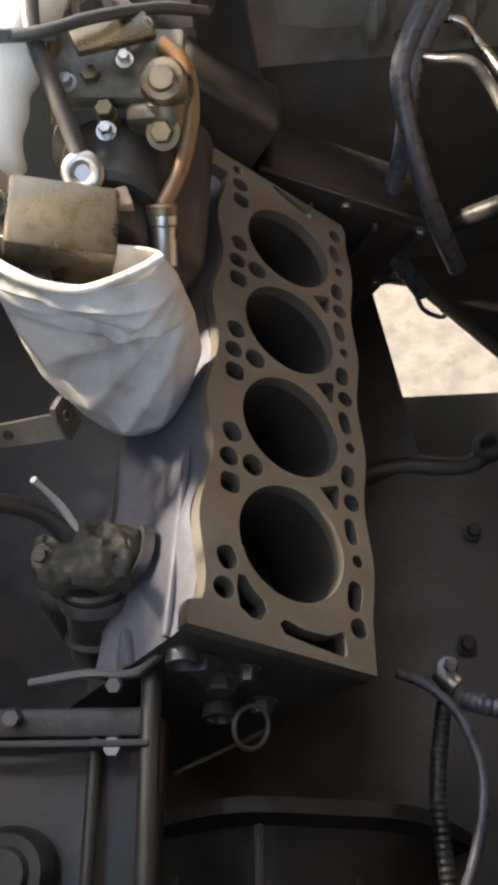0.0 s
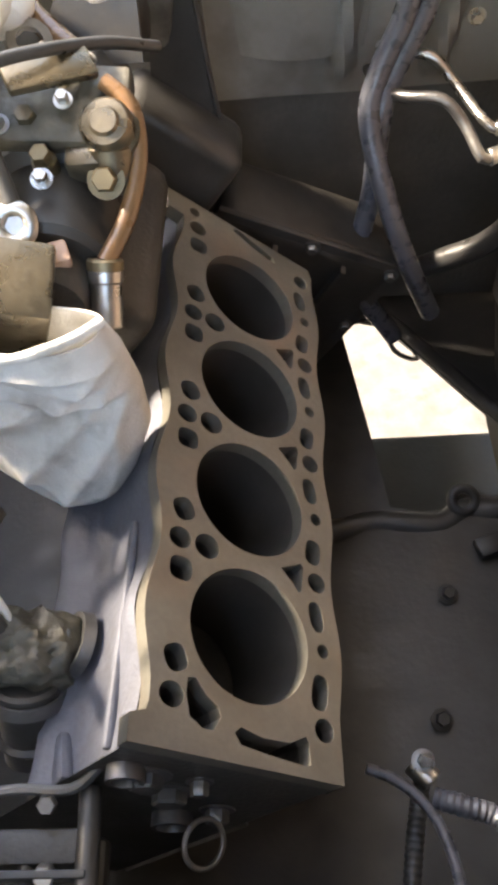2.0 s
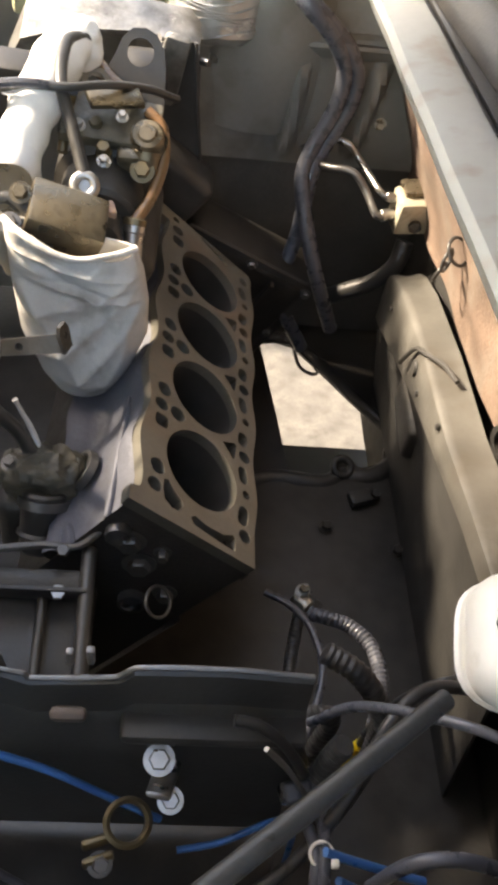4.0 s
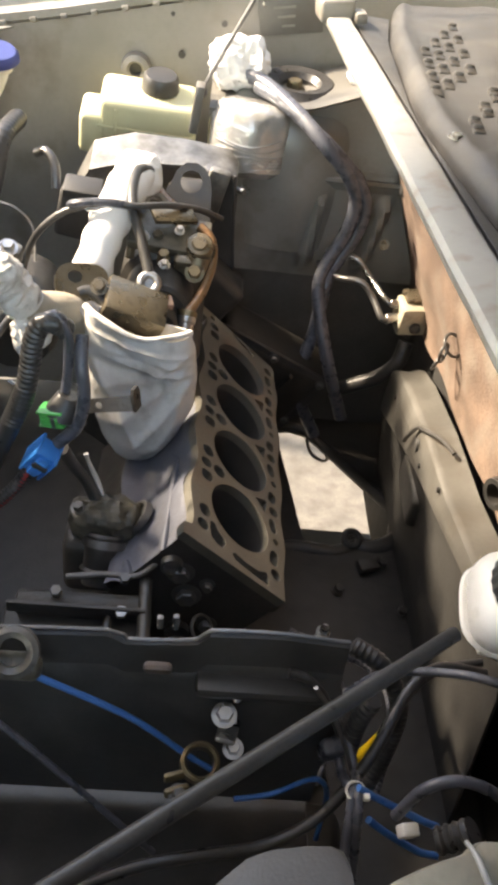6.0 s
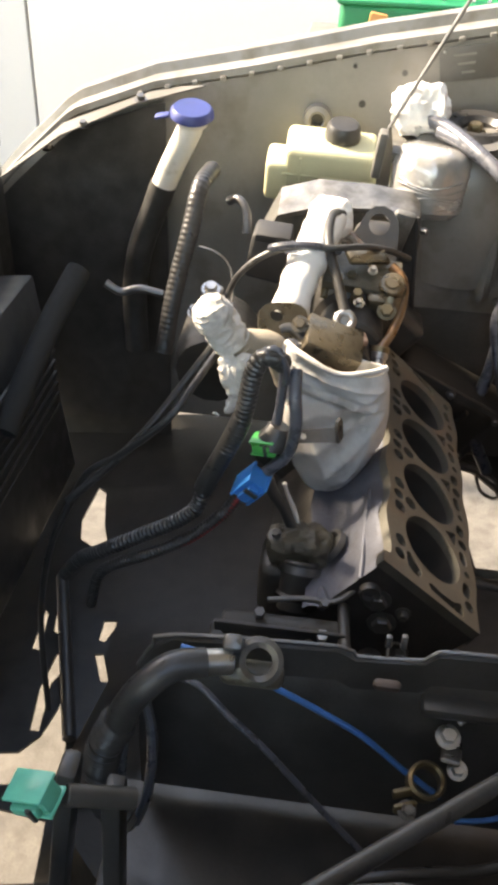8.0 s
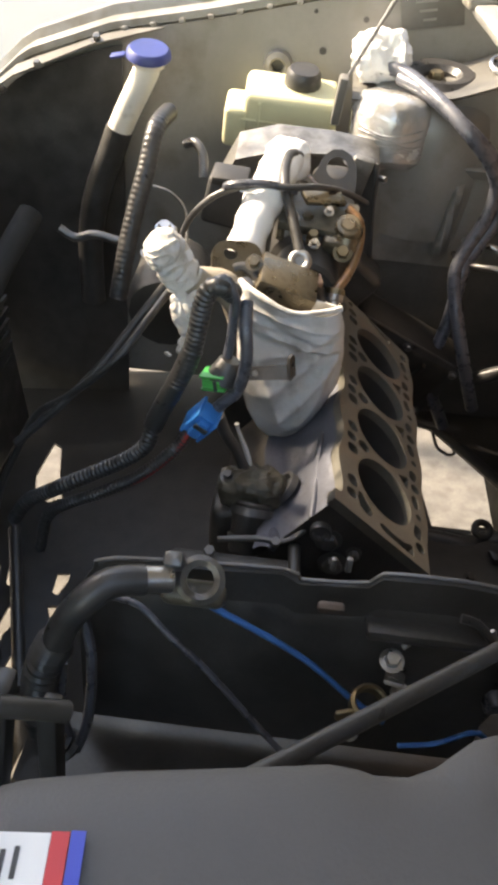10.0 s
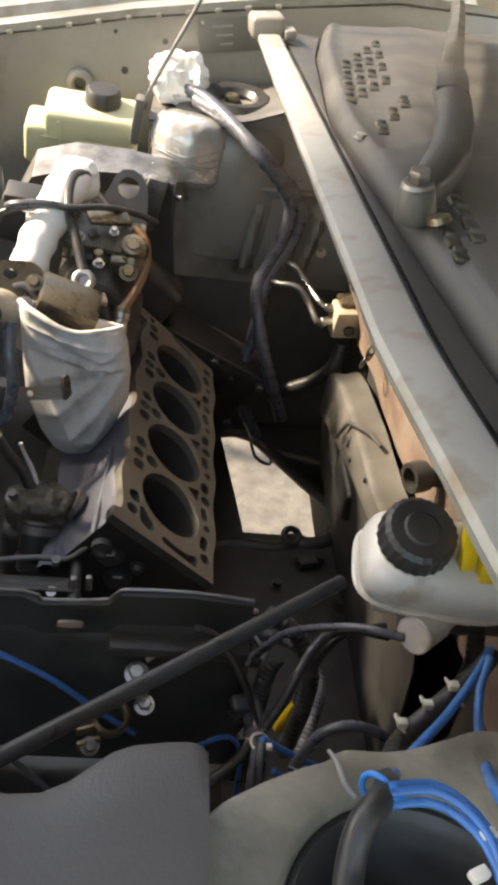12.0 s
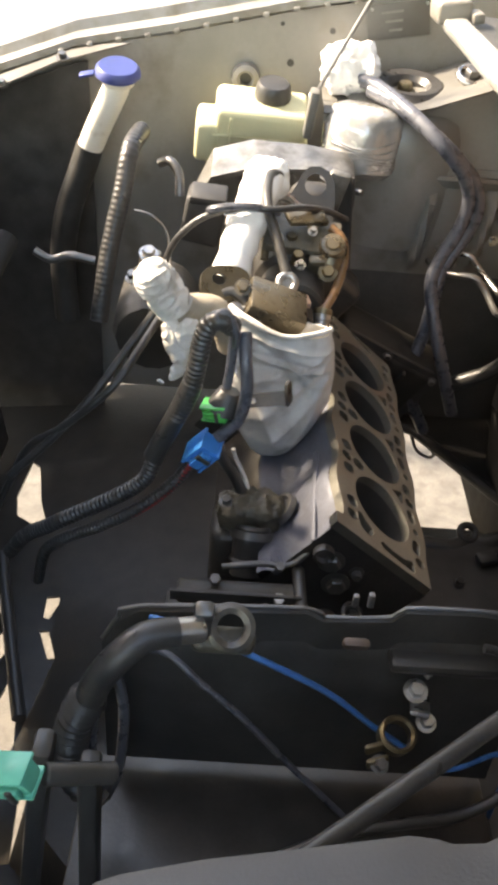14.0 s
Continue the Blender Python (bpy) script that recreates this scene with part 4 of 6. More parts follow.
def make_mount():
    m = thing("engine_mount", (-0.06, 0.44, 0.70), "engine mounting bracket with lifting eye and black timing cover", "engine mount")
    part("timing_cover", box((-0.006, 0.475, 0.785), (0.034, 0.05, 0.215), None, 0.006, 3), M_BLACK, m)
    part("timing_cover_edge", box((0.012, 0.453, 0.79), (0.004, 0.008, 0.195), None, 0.001), M_COWL, m)
    part("cover_lower", box((-0.05, 0.43, 0.74), (0.10, 0.06, 0.16), pose(0, 0, 0, 0, 38.8, 0), 0.012, 3), M_BLACK, m)
    part("alloy_bracket", thicken(strip([[(-0.19, 0.46, 0.86), (-0.17, 0.46, 0.895), (-0.12, 0.46, 0.91), (-0.05, 0.455, 0.915), (0.005, 0.45, 0.905), (0.012, 0.445, 0.90)], [(-0.19, 0.50, 0.875), (-0.17, 0.51, 0.915), (-0.12, 0.51, 0.93), (-0.05, 0.505, 0.93), (0.0, 0.50, 0.925), (0.012, 0.49, 0.915)]]), 0.008), M_ALU, m, "grimy aluminium mounting arm")
    part("alloy_leg", box((-0.018, 0.442, 0.878), (0.026, 0.012, 0.095), pose(0, 0, 0, 15, 12, 0), 0.004), M_ALU, m, "bright bare alloy leg")
    part("bolt", hexbolt((-0.022, 0.447, 0.912), (0, -0.4, 1), 0.008, 0.008), M_GREYSTEEL, m)
    part("stud", rod((0.012, 0.452, 0.892), (0.022, 0.445, 0.893), 0.004), M_GREYSTEEL, m)
    eye = plate([(-0.030, -0.045), (0.026, -0.045), (0.026, -0.01), (0.024, 0.006), (0.017, 0.018), (0.006, 0.0235), (-0.006, 0.0225), (-0.015, 0.014), (-0.021, 0.0), (-0.028, -0.012)], [ellipse(0.002, 0.002, 0.0125, 0.0125)], 0.005, pose(-0.044, 0.378, 0.922, 62, 0, 0))
    part("timing_plate", thicken(strip([[(-0.0115, 0.4470, 0.9126), (0.0083, 0.4470, 0.9126)], [(-0.0278, 0.4470, 0.8386), (0.0132, 0.4470, 0.8369)], [(-0.0366, 0.4470, 0.7383), (0.0213, 0.4470, 0.7544)]]), 0.003), M_BLACK, m, "black tapered timing cover plate")
    part("timing_plate_edge", tube([(0.0083, 0.444, 0.9126), (0.0132, 0.444, 0.8369), (0.0213, 0.444, 0.7544)], 0.0022, 8), M_COWL, m)
    part("eye_base", box((-0.044, 0.402, 0.890), (0.055, 0.05, 0.05), pose(0, 0, 0, 20, 0, 0), 0.018, 4), M_GREASE, m)
    part("lifting_eye", eye, M_BLACK, m, "black steel lifting eye")
    part("pulley_cover", box((-0.04, 0.42, 0.60), (0.16, 0.07, 0.17), None, 0.02, 3), M_GREASE, m, "black oily crank pulley cover")
    part("side_box", join(box((-0.175, 0.42, 0.86), (0.05, 0.05, 0.06), pose(0, 0, 0, 0, 10, 0), 0.006, 3), box((-0.168, 0.40, 0.895), (0.045, 0.03, 0.012), pose(0, 0, 0, 20, 4, 0), 0.003)), M_COWL, m, "grey plastic cover box")
    return m


make_mount()


def rag_bag():
    """Hanging cloth bag: a rolled hem on top, folds running to the bottom tip."""
    def lerp(tab, t):
        for (a, p), (b, r) in zip(tab, tab[1:]):
            if a <= t <= b:
                return p + (r - p) * (t - a) / (b - a)
        return tab[-1][1]
    left = ((0, -0.129), (0.25, -0.129), (0.55, -0.127), (0.8, -0.114), (0.93, -0.101), (1, -0.086))
    right = ((0, -0.027), (0.1, -0.021), (0.3, -0.017), (0.5, -0.018), (0.72, -0.032), (0.9, -0.048), (1, -0.060))
    deep = ((0, 0.020), (0.25, 0.026), (0.55, 0.028), (0.8, 0.024), (0.93, 0.018), (1, 0.010))
    tip = V(-0.072, 0, 0.684)
    rows = []
    for k in range(96):
        t = k / 95
        a, b, d = lerp(left, t), lerp(right, t), lerp(deep, t)
        row = []
        for i in range(160):
            w = 2 * math.pi * i / 160
            u = 0.5 - 0.5 * math.cos(w) * (1 + 0.06 * math.sin(w) ** 2)
            x = a + (b - a) * u
            top = 0.880 - 0.020 * u - 0.004 * math.sin(math.pi * u)
            z = top + (0.684 - top) * t
            front = math.sin(w) >= 0
            bulge = abs(math.sin(w)) ** 0.75
            p = V(x, 0, z)
            r = (p - tip).length
            sway = noise.noise(V(x * 16, 3.0, z * 16))
            lines = ((-0.026, 0.846, -0.125, 0.800, 0.0085, 0.0085), (-0.022, 0.835, -0.118, 0.745, 0.0080, 0.0085), (-0.020, 0.815, -0.085, 0.720, 0.0080, 0.0080), (-0.124, 0.835, -0.070, 0.700, 0.0065, 0.0090), (-0.100, 0.850, -0.040, 0.790, -0.0065, 0.0085), (-0.030, 0.790, -0.062, 0.705, 0.0070, 0.0070))
            fold = 0.0
            for ax, az, bx, bz, amp, wide in lines:
                ex, ez = bx - ax, bz - az
                ll = ex * ex + ez * ez
                f = ((x - ax) * ex + (z - az) * ez) / ll
                off = ((x - ax) * ez - (z - az) * ex) / math.sqrt(ll) + 0.004 * sway + 0.006 * math.sin(math.pi * max(0.0, min(1.0, f)))
                fold += amp * math.exp(-abs(off / (wide * (0.6 + 0.8 * max(0.0, min(1.0, f))))) ** 1.4) * math.sin(0.5 * math.pi * max(0.0, min(1.0, 4 * (f + 0.15), 3 * (1.1 - f)))) ** 2
            fold += 0.006 * sway + 0.0016 * noise.noise(V(x * 40 + z * 26, 7.0, z * 20 - x * 14))
            drape = 0.006 * math.exp(-((t - 0.19 - 0.04 * u) / 0.02) ** 2) * max(0.0, min(1.0, 2 * u - 0.2)) - 0.005 * math.exp(-((t - 0.24 - 0.04 * u) / 0.03) ** 2)
            hem = 0.0045 * (1 if t < 0.15 else math.exp(-((t - 0.15) / 0.02) ** 2)) + 0.003 * math.exp(-((t - 0.07 - 0.03 * u) / 0.012) ** 2)
            fine = 0.0008 * noise.noise(V(x * 140, 4.0, z * 140))
            soft = bulge ** 1.3 * min(1, (1 - t) / 0.15)
            y = 0.150 - (d * bulge + (fold + drape + hem + fine) * soft if front else -0.6 * d * bulge)
            row.append((x, y + 0.02 * t, z))
        row.append(row[0])
        rows.append(row)
    return thicken(strip(rows), 0.0012)


bag = thing("shop_rag", (-0.076, 0.15, 0.70), "crumpled white cloth bag over the inlet opening", "rag")
part("bag", rag_bag(), M_CLOTH, bag)
part("hem", tube([(-0.129 + 0.102 * u, 0.148 - 0.026 * math.sin(math.pi * u) ** 0.75, 0.881 - 0.020 * u - 0.004 * math.sin(math.pi * u) + 0.0015 * math.sin(9 * u)) for u in [i / 12 for i in range(13)]], 0.0030, 10, 0.006, 0, 0.005, 0.2), M_CLOTH, bag, "rolled hem of the bag")
knot = thing("shop_rag", (-0.19, 0.135, 0.80), "crumpled white rag knotted over a pipe end", "rag")
def sock():
    rows = []
    for k in range(60):
        t = k / 59
        r = 0.0185 * math.sqrt(max(0.0, 1 - (1 - min(1.0, t / 0.42)) ** 2)) * (1 - 0.10 * t)
        row = []
        for i in range(96):
            w = 2 * math.pi * i / 96
            d = V(math.cos(w), math.sin(w), 3.0 * t)
            crease = 0.0026 * (1 - 2.2 * abs(noise.noise(V(d.x * 1.1, d.y * 1.1, t * 7.5)))) + 0.0012 * (1 - 2 * abs(noise.noise(d * 3.4 + V(5, 0, 0))))
            rr = max(0.0, r + crease * min(1, t / 0.12))
            row.append(V(rr * 1.0 * math.cos(w), rr * math.sin(w), 0.060 * (1 - t) + 0.001 * math.sin(3 * w) * t))
        row.append(row[0])
        rows.append(row)
    bm = thicken(strip(rows), 0.0008)
    bm.transform(SOCK)
    return bm


SOCK = aim((-0.183, 0.140, 0.880), (-0.209, 0.126, 0.928))[0]
part("knot", sock(), M_CLOTH, knot, "creased cloth sock")
part("hem", ring(SOCK @ V(0, 0, 0.001), SOCK.to_3x3() @ V(0, 0, 1), 0.0182, 0.0016, 40, 8), M_CLOTH, knot, "stitched hem")
part("loose_end", cloth((-0.180, 0.122, 0.852), (0.010, 0.007, 0.024), pose(0, 0, 0, -10, -18, 0), 0.45, 85, 9.0, 72, 2.2), M_CLOTH, knot)
part("loose_end", cloth((-0.168, 0.121, 0.862), (0.011, 0.007, 0.014), pose(0, 0, 0, -10, 30, 0), 0.4, 80, 4.0, 60, 2.2), M_CLOTH, knot)
part("torn_end", cloth((-0.177, 0.120, 0.822), (0.006, 0.004, 0.014), pose(0, 0, 0, -10, 30, 0), 0.45, 110, 3.0, 48, 2.2), M_CLOTH, knot)
part("torn_scrap", box((-0.195, 0.118, 0.806), (0.006, 0.002, 0.007), pose(0, 0, 0, 40, 40, 0), 0.0006), M_WHITE, knot)
elbow = thing("inlet_elbow", (-0.16, 0.15, 0.86), "dusty tan rubber inlet sleeve under a knotted rag", "pipe")
part("sleeve", tube([tuple(SOCK @ V(0, 0, 0.004)), tuple(SOCK @ V(0, 0, -0.006)), (-0.168, 0.150, 0.872), (-0.148, 0.160, 0.868), (-0.134, 0.168, 0.852), (-0.126, 0.18, 0.82)], 0.0168, 24, 0.003, 0, 0.005, 0.06), M_DRAB, elbow)
part("sleeve_cuff", ring(SOCK @ V(0, 0, -0.008), SOCK.to_3x3() @ V(0, 0, 1), 0.0165, 0.0022, 32, 8), M_DRAB, elbow)
tagged(new("shop_rag", finish(cloth((0.004, 0.618, 1.000), (0.032, 0.024, 0.026), pose(0, 0, 0, -20, -8, 0), 0.42, 40, 12.0, 90, 3.0), "shop_rag", M_WHITE)), "bright white paper rag stuffed on the turret pot", "rag")


def make_pot():
    p = thing("wrapped_pot", (0.005, 0.60, 0.86), "grey round canister wrapped in shiny clear film", "canister")
    part("pot", lathe([(0, -0.045), (0.042, -0.048), (0.052, -0.038), (0.055, 0.010), (0.053, 0.026), (0.045, 0.036), (0.028, 0.041), (0, 0.042)], pose(0.026, 0.556, 0.930, -6, 4, 0), 40, lambda t: 1 + 0.025 * math.sin(44 * t) * math.sin(9 * t) + 0.012 * math.sin(88 * t)), M_FOIL, p)
    for i in range(6):
        part("film_crease", tube([(0.026 + 0.0550 * math.sin(a), 0.556 - 0.0550 * math.cos(a), 0.898 + 0.007 * i + 0.004 * math.sin(3 * a + i)) for a in [-0.9 + 0.2 * k for k in range(10)]], 0.0013, 6), M_FOIL, p)
    part("clip", box((-0.046, 0.555, 0.955), (0.012, 0.03, 0.06), pose(0, 0, 0, 0, 6, 0), 0.003), M_BODY2, p)
    part("eyelet", ring((-0.042, 0.590, 0.966), (0.3, -1, 0.5), 0.006, 0.0025), M_GREYSTEEL, p)
    return p


make_pot()
tagged(new("prop_rod", finish(tube([(-0.040, 0.588, 0.965), (-0.036, 0.588, 0.98), (0.054, 0.587, 1.162), (0.14, 0.586, 1.33)], 0.0026, 8), "prop_rod", M_GREYSTEEL)), "thin grey steel rod hooked by the turret", "rod")

# ---- tanks and hoses round the far side ----
def make_tank():
    t = thing("coolant_tank", (-0.12, 0.61, 0.87), "yellowed translucent coolant tank with a black cap", "tank")
    m = pose(-0.112, 0.612, 0.915, 14, 3, 2)
    part("main", box((0, 0, 0), (0.128, 0.075, 0.082), m, 0.010, 3), M_TANK, t)
    part("side_lobe", box((0, 0, 0), (0.034, 0.06, 0.058), m @ pose(-0.072, -0.008, -0.012), 0.008, 3), M_TANK, t)
    part("rib", box((0, 0, 0), (0.004, 0.079, 0.07), m @ pose(-0.042, -0.001, -0.004), 0.001), M_TANK, t)
    part("seam", box((0, 0, 0), (0.131, 0.079, 0.004), m @ pose(0, 0, 0.004), 0.001), M_TANK, t)
    part("cap", lathe([(0, 0.022), (0.020, 0.022), (0.023, 0.018), (0.025, 0.004), (0.025, 0), (0.0, 0)], m @ pose(0.012, 0.010, 0.040), 30, lambda k: 1 + 0.02 * math.cos(2 * math.pi * 15 * k)), M_BLACK, t, "black ribbed screw cap")
    return t


make_tank()


def make_washer():
    w = thing("washer_filler", (-0.33, 0.57, 0.75), "white washer filler neck with a blue cap", "washer filler")
    part("neck", tube([(-0.302, 0.567, 0.978), (-0.305, 0.568, 0.965), (-0.33, 0.575, 0.915), (-0.347, 0.579, 0.878)], 0.0175, 22, 0.01), M_RES, w, "milky white filler neck")
    # lower neck coloured black where it drops into shadow
    part("lower_tube", tube([(-0.345, 0.5785, 0.884), (-0.358, 0.582, 0.85), (-0.385, 0.59, 0.78), (-0.40, 0.60, 0.70), (-0.40, 0.60, 0.60)], 0.0192, 22, 0.01), M_BLACK, w, "lower filler neck coloured black for shade")
    part("collar", rod((-0.302, 0.566, 0.97), (-0.301, 0.565, 0.984), 0.021, 0.022, 28), M_RES, w)
    part("cap", join(lathe([(0, 0.013), (0.025, 0.013), (0.029, 0.009), (0.030, 0.002), (0.028, 0), (0, 0)], pose(-0.301, 0.564, 0.983, 14, 4, 0), 34), box((0, 0, 0), (0.02, 0.014, 0.004), pose(-0.34, 0.556, 0.984, 10, -12, 0), 0.0015)), M_BLUECAP, w, "blue plastic snap cap")
    return w


make_washer()


def hose(name, pts, r, material, label, category="hose", ridge=0.0, pitch=0.005, n=12):
    return solo(name, tube(pts, r, n, 0.006, ridge, pitch), material, label, category)


hose("coolant_hose", [(0.0, 0.603, 0.99), (0.037, 0.575, 0.99), (0.084, 0.51, 0.972), (0.116, 0.476, 0.95), (0.151, 0.48, 0.915), (0.168, 0.49, 0.88), (0.164, 0.488, 0.84), (0.144, 0.48, 0.795), (0.136, 0.465, 0.765), (0.146, 0.44, 0.72), (0.166, 0.42, 0.66), (0.196, 0.43, 0.58)], 0.0092, M_RUBBER2, "grey rubber hose running down the wheel housing")
hose("coolant_hose", [(0.03, 0.575, 0.984), (0.062, 0.54, 0.978), (0.096, 0.505, 0.962), (0.126, 0.48, 0.945), (0.164, 0.486, 0.91), (0.183, 0.494, 0.872), (0.178, 0.492, 0.835), (0.156, 0.484, 0.79), (0.146, 0.47, 0.765), (0.14, 0.46, 0.7), (0.126, 0.44, 0.62), (0.166, 0.45, 0.53)], 0.0090, M_RUBBER2, "grey rubber hose beside its twin")
for c in ((0.129, 0.478, 0.945), (0.150, 0.481, 0.785)):
    solo("hose_clip", join(box(c, (0.034, 0.012, 0.008), pose(0, 0, 0, 0, 40, 0), 0.003)), M_BLACK, "black plastic clip joining two hoses", "hose clip", "hose clips")


def make_brake_block():
    b = thing("brake_limiter", (0.285, 0.53, 0.66), "yellow zinc brake pressure block with steel pipes", "brake block")
    b_body = part("body", box((0.2625, 0.433, 0.754), (0.044, 0.035, 0.044), pose(0, 0, 0, 12, 0, 10), 0.004), M_PALEZINC, b)
    part("port", lathe([(0, 0), (0.005, 0), (0.0075, 0.003), (0.0075, -0.002)], pose(0.2655, 0.4148, 0.744, 100), 18), M_BLACK, b_body)
    part("cover", box((0.2625, 0.437, 0.779), (0.032, 0.026, 0.009), pose(0, 0, 0, 12, 0, 10), 0.003), M_ZINC, b)
    part("nut", rod((0.2415, 0.429, 0.750), (0.226, 0.424, 0.749), 0.007), M_STEEL, b)
    part("nut", rod((0.2415, 0.433, 0.767), (0.229, 0.433, 0.769), 0.006), M_STEEL, b)
    part("stud", rod((0.278, 0.433, 0.754), (0.300, 0.437, 0.754), 0.006), M_GREYSTEEL, b)
    part("pipe", tube([(0.229, 0.425, 0.749), (0.220, 0.422, 0.751), (0.208, 0.442, 0.768), (0.19, 0.45, 0.786), (0.165, 0.462, 0.783), (0.145, 0.49, 0.775), (0.14, 0.53, 0.77)], 0.0045, 10), M_GREYSTEEL, b, "bent steel brake pipe")
    part("pipe", tube([(0.231, 0.433, 0.768), (0.222, 0.438, 0.772), (0.202, 0.478, 0.785), (0.185, 0.485, 0.802), (0.160, 0.50, 0.80), (0.15, 0.53, 0.79)], 0.0042, 10), M_STEEL, b, "shiny bent steel pipe")
    return b


make_brake_block()
hose("brake_hose", [(0.27, 0.455, 0.70), (0.262, 0.445, 0.67), (0.24, 0.45, 0.64), (0.215, 0.46, 0.62), (0.19, 0.47, 0.60)], 0.011, M_RUBBER, "black rubber hose by the bulkhead")
for a in ((0.262, 0.264, 0.799), (0.27, 0.262, 0.811), (0.258, 0.266, 0.785)):
    solo("wire_loop", ring(a, (1 - 40 * (a[0] - 0.258), -0.6, 90 * (a[0] - 0.262)), 0.010 + 0.3 * (a[0] - 0.258), 0.0018), M_RUBBER, "loose black wire loop by the bulkhead", "wire", "wire loops")


def make_chassis_leg():
    c = thing("chassis_leg", (0.28, 0.25, 0.5), "pale grey pressed chassis leg beside the bulkhead", "chassis leg")
    ys = [0.455, 0.43, 0.40, 0.34, 0.216, 0.098, 0.0, -0.12]
    hi = [0.640, 0.668, 0.684, 0.700, 0.716, 0.721, 0.736, 0.75]
    lo = [0.59, 0.594, 0.602, 0.622, 0.660, 0.688, 0.712, 0.73]
    rows = []
    for f, x in ((0.0, 0.285), (0.0, 0.258), (0.05, 0.2525), (0.12, 0.2505), (0.55, 0.2515), (0.92, 0.2535), (0.98, 0.2565), (1.0, 0.262), (0.99, 0.278), (1.06, 0.290)):
        rows.append([(x + 0.012 * (i == 0), y, b_ + (a - b_) * f) for i, (y, a, b_) in enumerate(zip(ys, hi, lo))])
    part("beam", thicken(strip(rows), 0.003), M_LEG_SHADED, c)
    # shade below the leg is put into this side's near-black
    part("side", thicken(strip([[(0.262, y, z) for y, z in zip(ys, lo)], [(0.27, y, z - 0.05) for y, z in zip(ys, lo)], [(0.28, y, 0.47) for y in ys]]), 0.003), M_SHADE, c)
    part("bump_stop", box((0.268, 0.25, 0.605), (0.02, 0.09, 0.05), pose(0, 0, 0, 10, 0, 0), 0.008, 3), M_UNDERSEAL, c)
    part("hole", lathe([(0, 0.001), (0.008, 0.001), (0.009, -0.002)], pose(0.2495, 0.23, 0.690, 0, -90, 0), 18), M_BLACK, c)
    for y, z in ((0.37, 0.668), (0.20, 0.688), (0.12, 0.72)):
        part("rivet", lathe([(0, 0.001), (0.003, 0.001), (0.0035, -0.002)], pose(0.2495, y, z - 0.006, 0, -90, 0), 12), M_BLACK, c)
    part("wire_hook", tube([(0.275, 0.17, 0.726), (0.266, 0.195, 0.726), (0.2535, 0.222, 0.7175), (0.249, 0.240, 0.708), (0.243, 0.252, 0.684), (0.242, 0.255, 0.676)], 0.0026, 8), M_BLACK, c, "black wire hook")
    return c


make_chassis_leg()
solo("pipe_clip", join(lathe([(0.010, -0.009), (0.015, -0.009), (0.016, 0.0), (0.015, 0.009), (0.010, 0.009), (0.010, -0.009)], pose(0.268, 0.015, 0.803, 0, 90, 20), 22), box((0.290, 0.018, 0.802), (0.026, 0.014, 0.018), None, 0.004)), M_BLACK, "black plastic pipe clip on the bulkhead board", "clip")
solo("hanging_wire", tube([(0.168, 0.52, 0.468), (0.178, 0.505, 0.45), (0.197, 0.498, 0.443), (0.203, 0.49, 0.455), (0.196, 0.482, 0.47)], 0.0028, 8), M_BLACK, "black wire loop hanging over the floor opening", "wire")
solo("tow_eye", join(ring((0.217, 0.284, 0.478), (0.1, -0.6, 1), 0.011, 0.005)), M_GREASE, "black steel eye on the subframe", "bracket")
shaft = thing("drive_shaft", (0.19, 0.17, 0.40), "black greasy drive shaft joint under the block", "drive shaft")
part("shaft", rod((0.12, 0.16, 0.40), (0.30, 0.13, 0.415), 0.014, 0.014, 20), M_GREASE, shaft)
part("joint_boot", lathe([(0.02, 0), (0.028, 0.008), (0.025, 0.014), (0.031, 0.022), (0.028, 0.028), (0.035, 0.036), (0.037, 0.06), (0, 0.062)], aim((0.21, 0.145, 0.408), (0.27, 0.135, 0.413))[0], 28), M_GREASE, shaft)
guard = thing("timing_belt_guard", (0.05, 0.475, 0.50), "black oily lower timing belt guard", "belt guard")
GM = pose(0.050, 0.475, 0.60, 14, 26, 0)
part("shell", box((0, 0, 0), (0.17, 0.07, 0.20), GM, 0.014, 3), M_GREASE, guard)
part("flange", box((0, 0, 0), (0.176, 0.006, 0.206), GM @ pose(0, -0.030, 0), 0.002), M_BLACK, guard)
part("rib", box((0, 0, 0), (0.006, 0.05, 0.17), GM @ pose(0.035, -0.018, 0), 0.002), M_GREASE, guard)
part("rib", box((0, 0, 0), (0.006, 0.05, 0.17), GM @ pose(-0.03, -0.018, 0), 0.002), M_GREASE, guard)
for x, z in ((0.078, 0.09), (0.0, 0.094), (0.078, 0.0)):
    part("bolt", hexbolt(GM @ V(x, -0.033, z), GM.to_3x3() @ V(0, -1, 0), 0.005, 0.006), M_GREYSTEEL, guard)

# ---- front side: looms and connectors ----
hose("wiring_conduit", [(-0.122, 0.01, 0.935), (-0.131, 0.0, 0.946), (-0.1407, 0.0, 0.943), (-0.1468, 0.0, 0.928), (-0.1508, 0.0, 0.902), (-0.1565, 0.0, 0.875), (-0.168, 0.0, 0.846)], 0.0088, M_RUBBER, "black corrugated wiring conduit", "conduit", 0.13, 0.0048, 14)
hose("loom_sleeve", [(-0.154, 0.001, 0.884), (-0.162, 0.001, 0.862), (-0.172, 0.002, 0.838), (-0.183, 0.002, 0.813), (-0.188, 0.002, 0.80)], 0.0094, M_RUBBER, "black tape sleeve joining two wiring conduits", "sleeve")
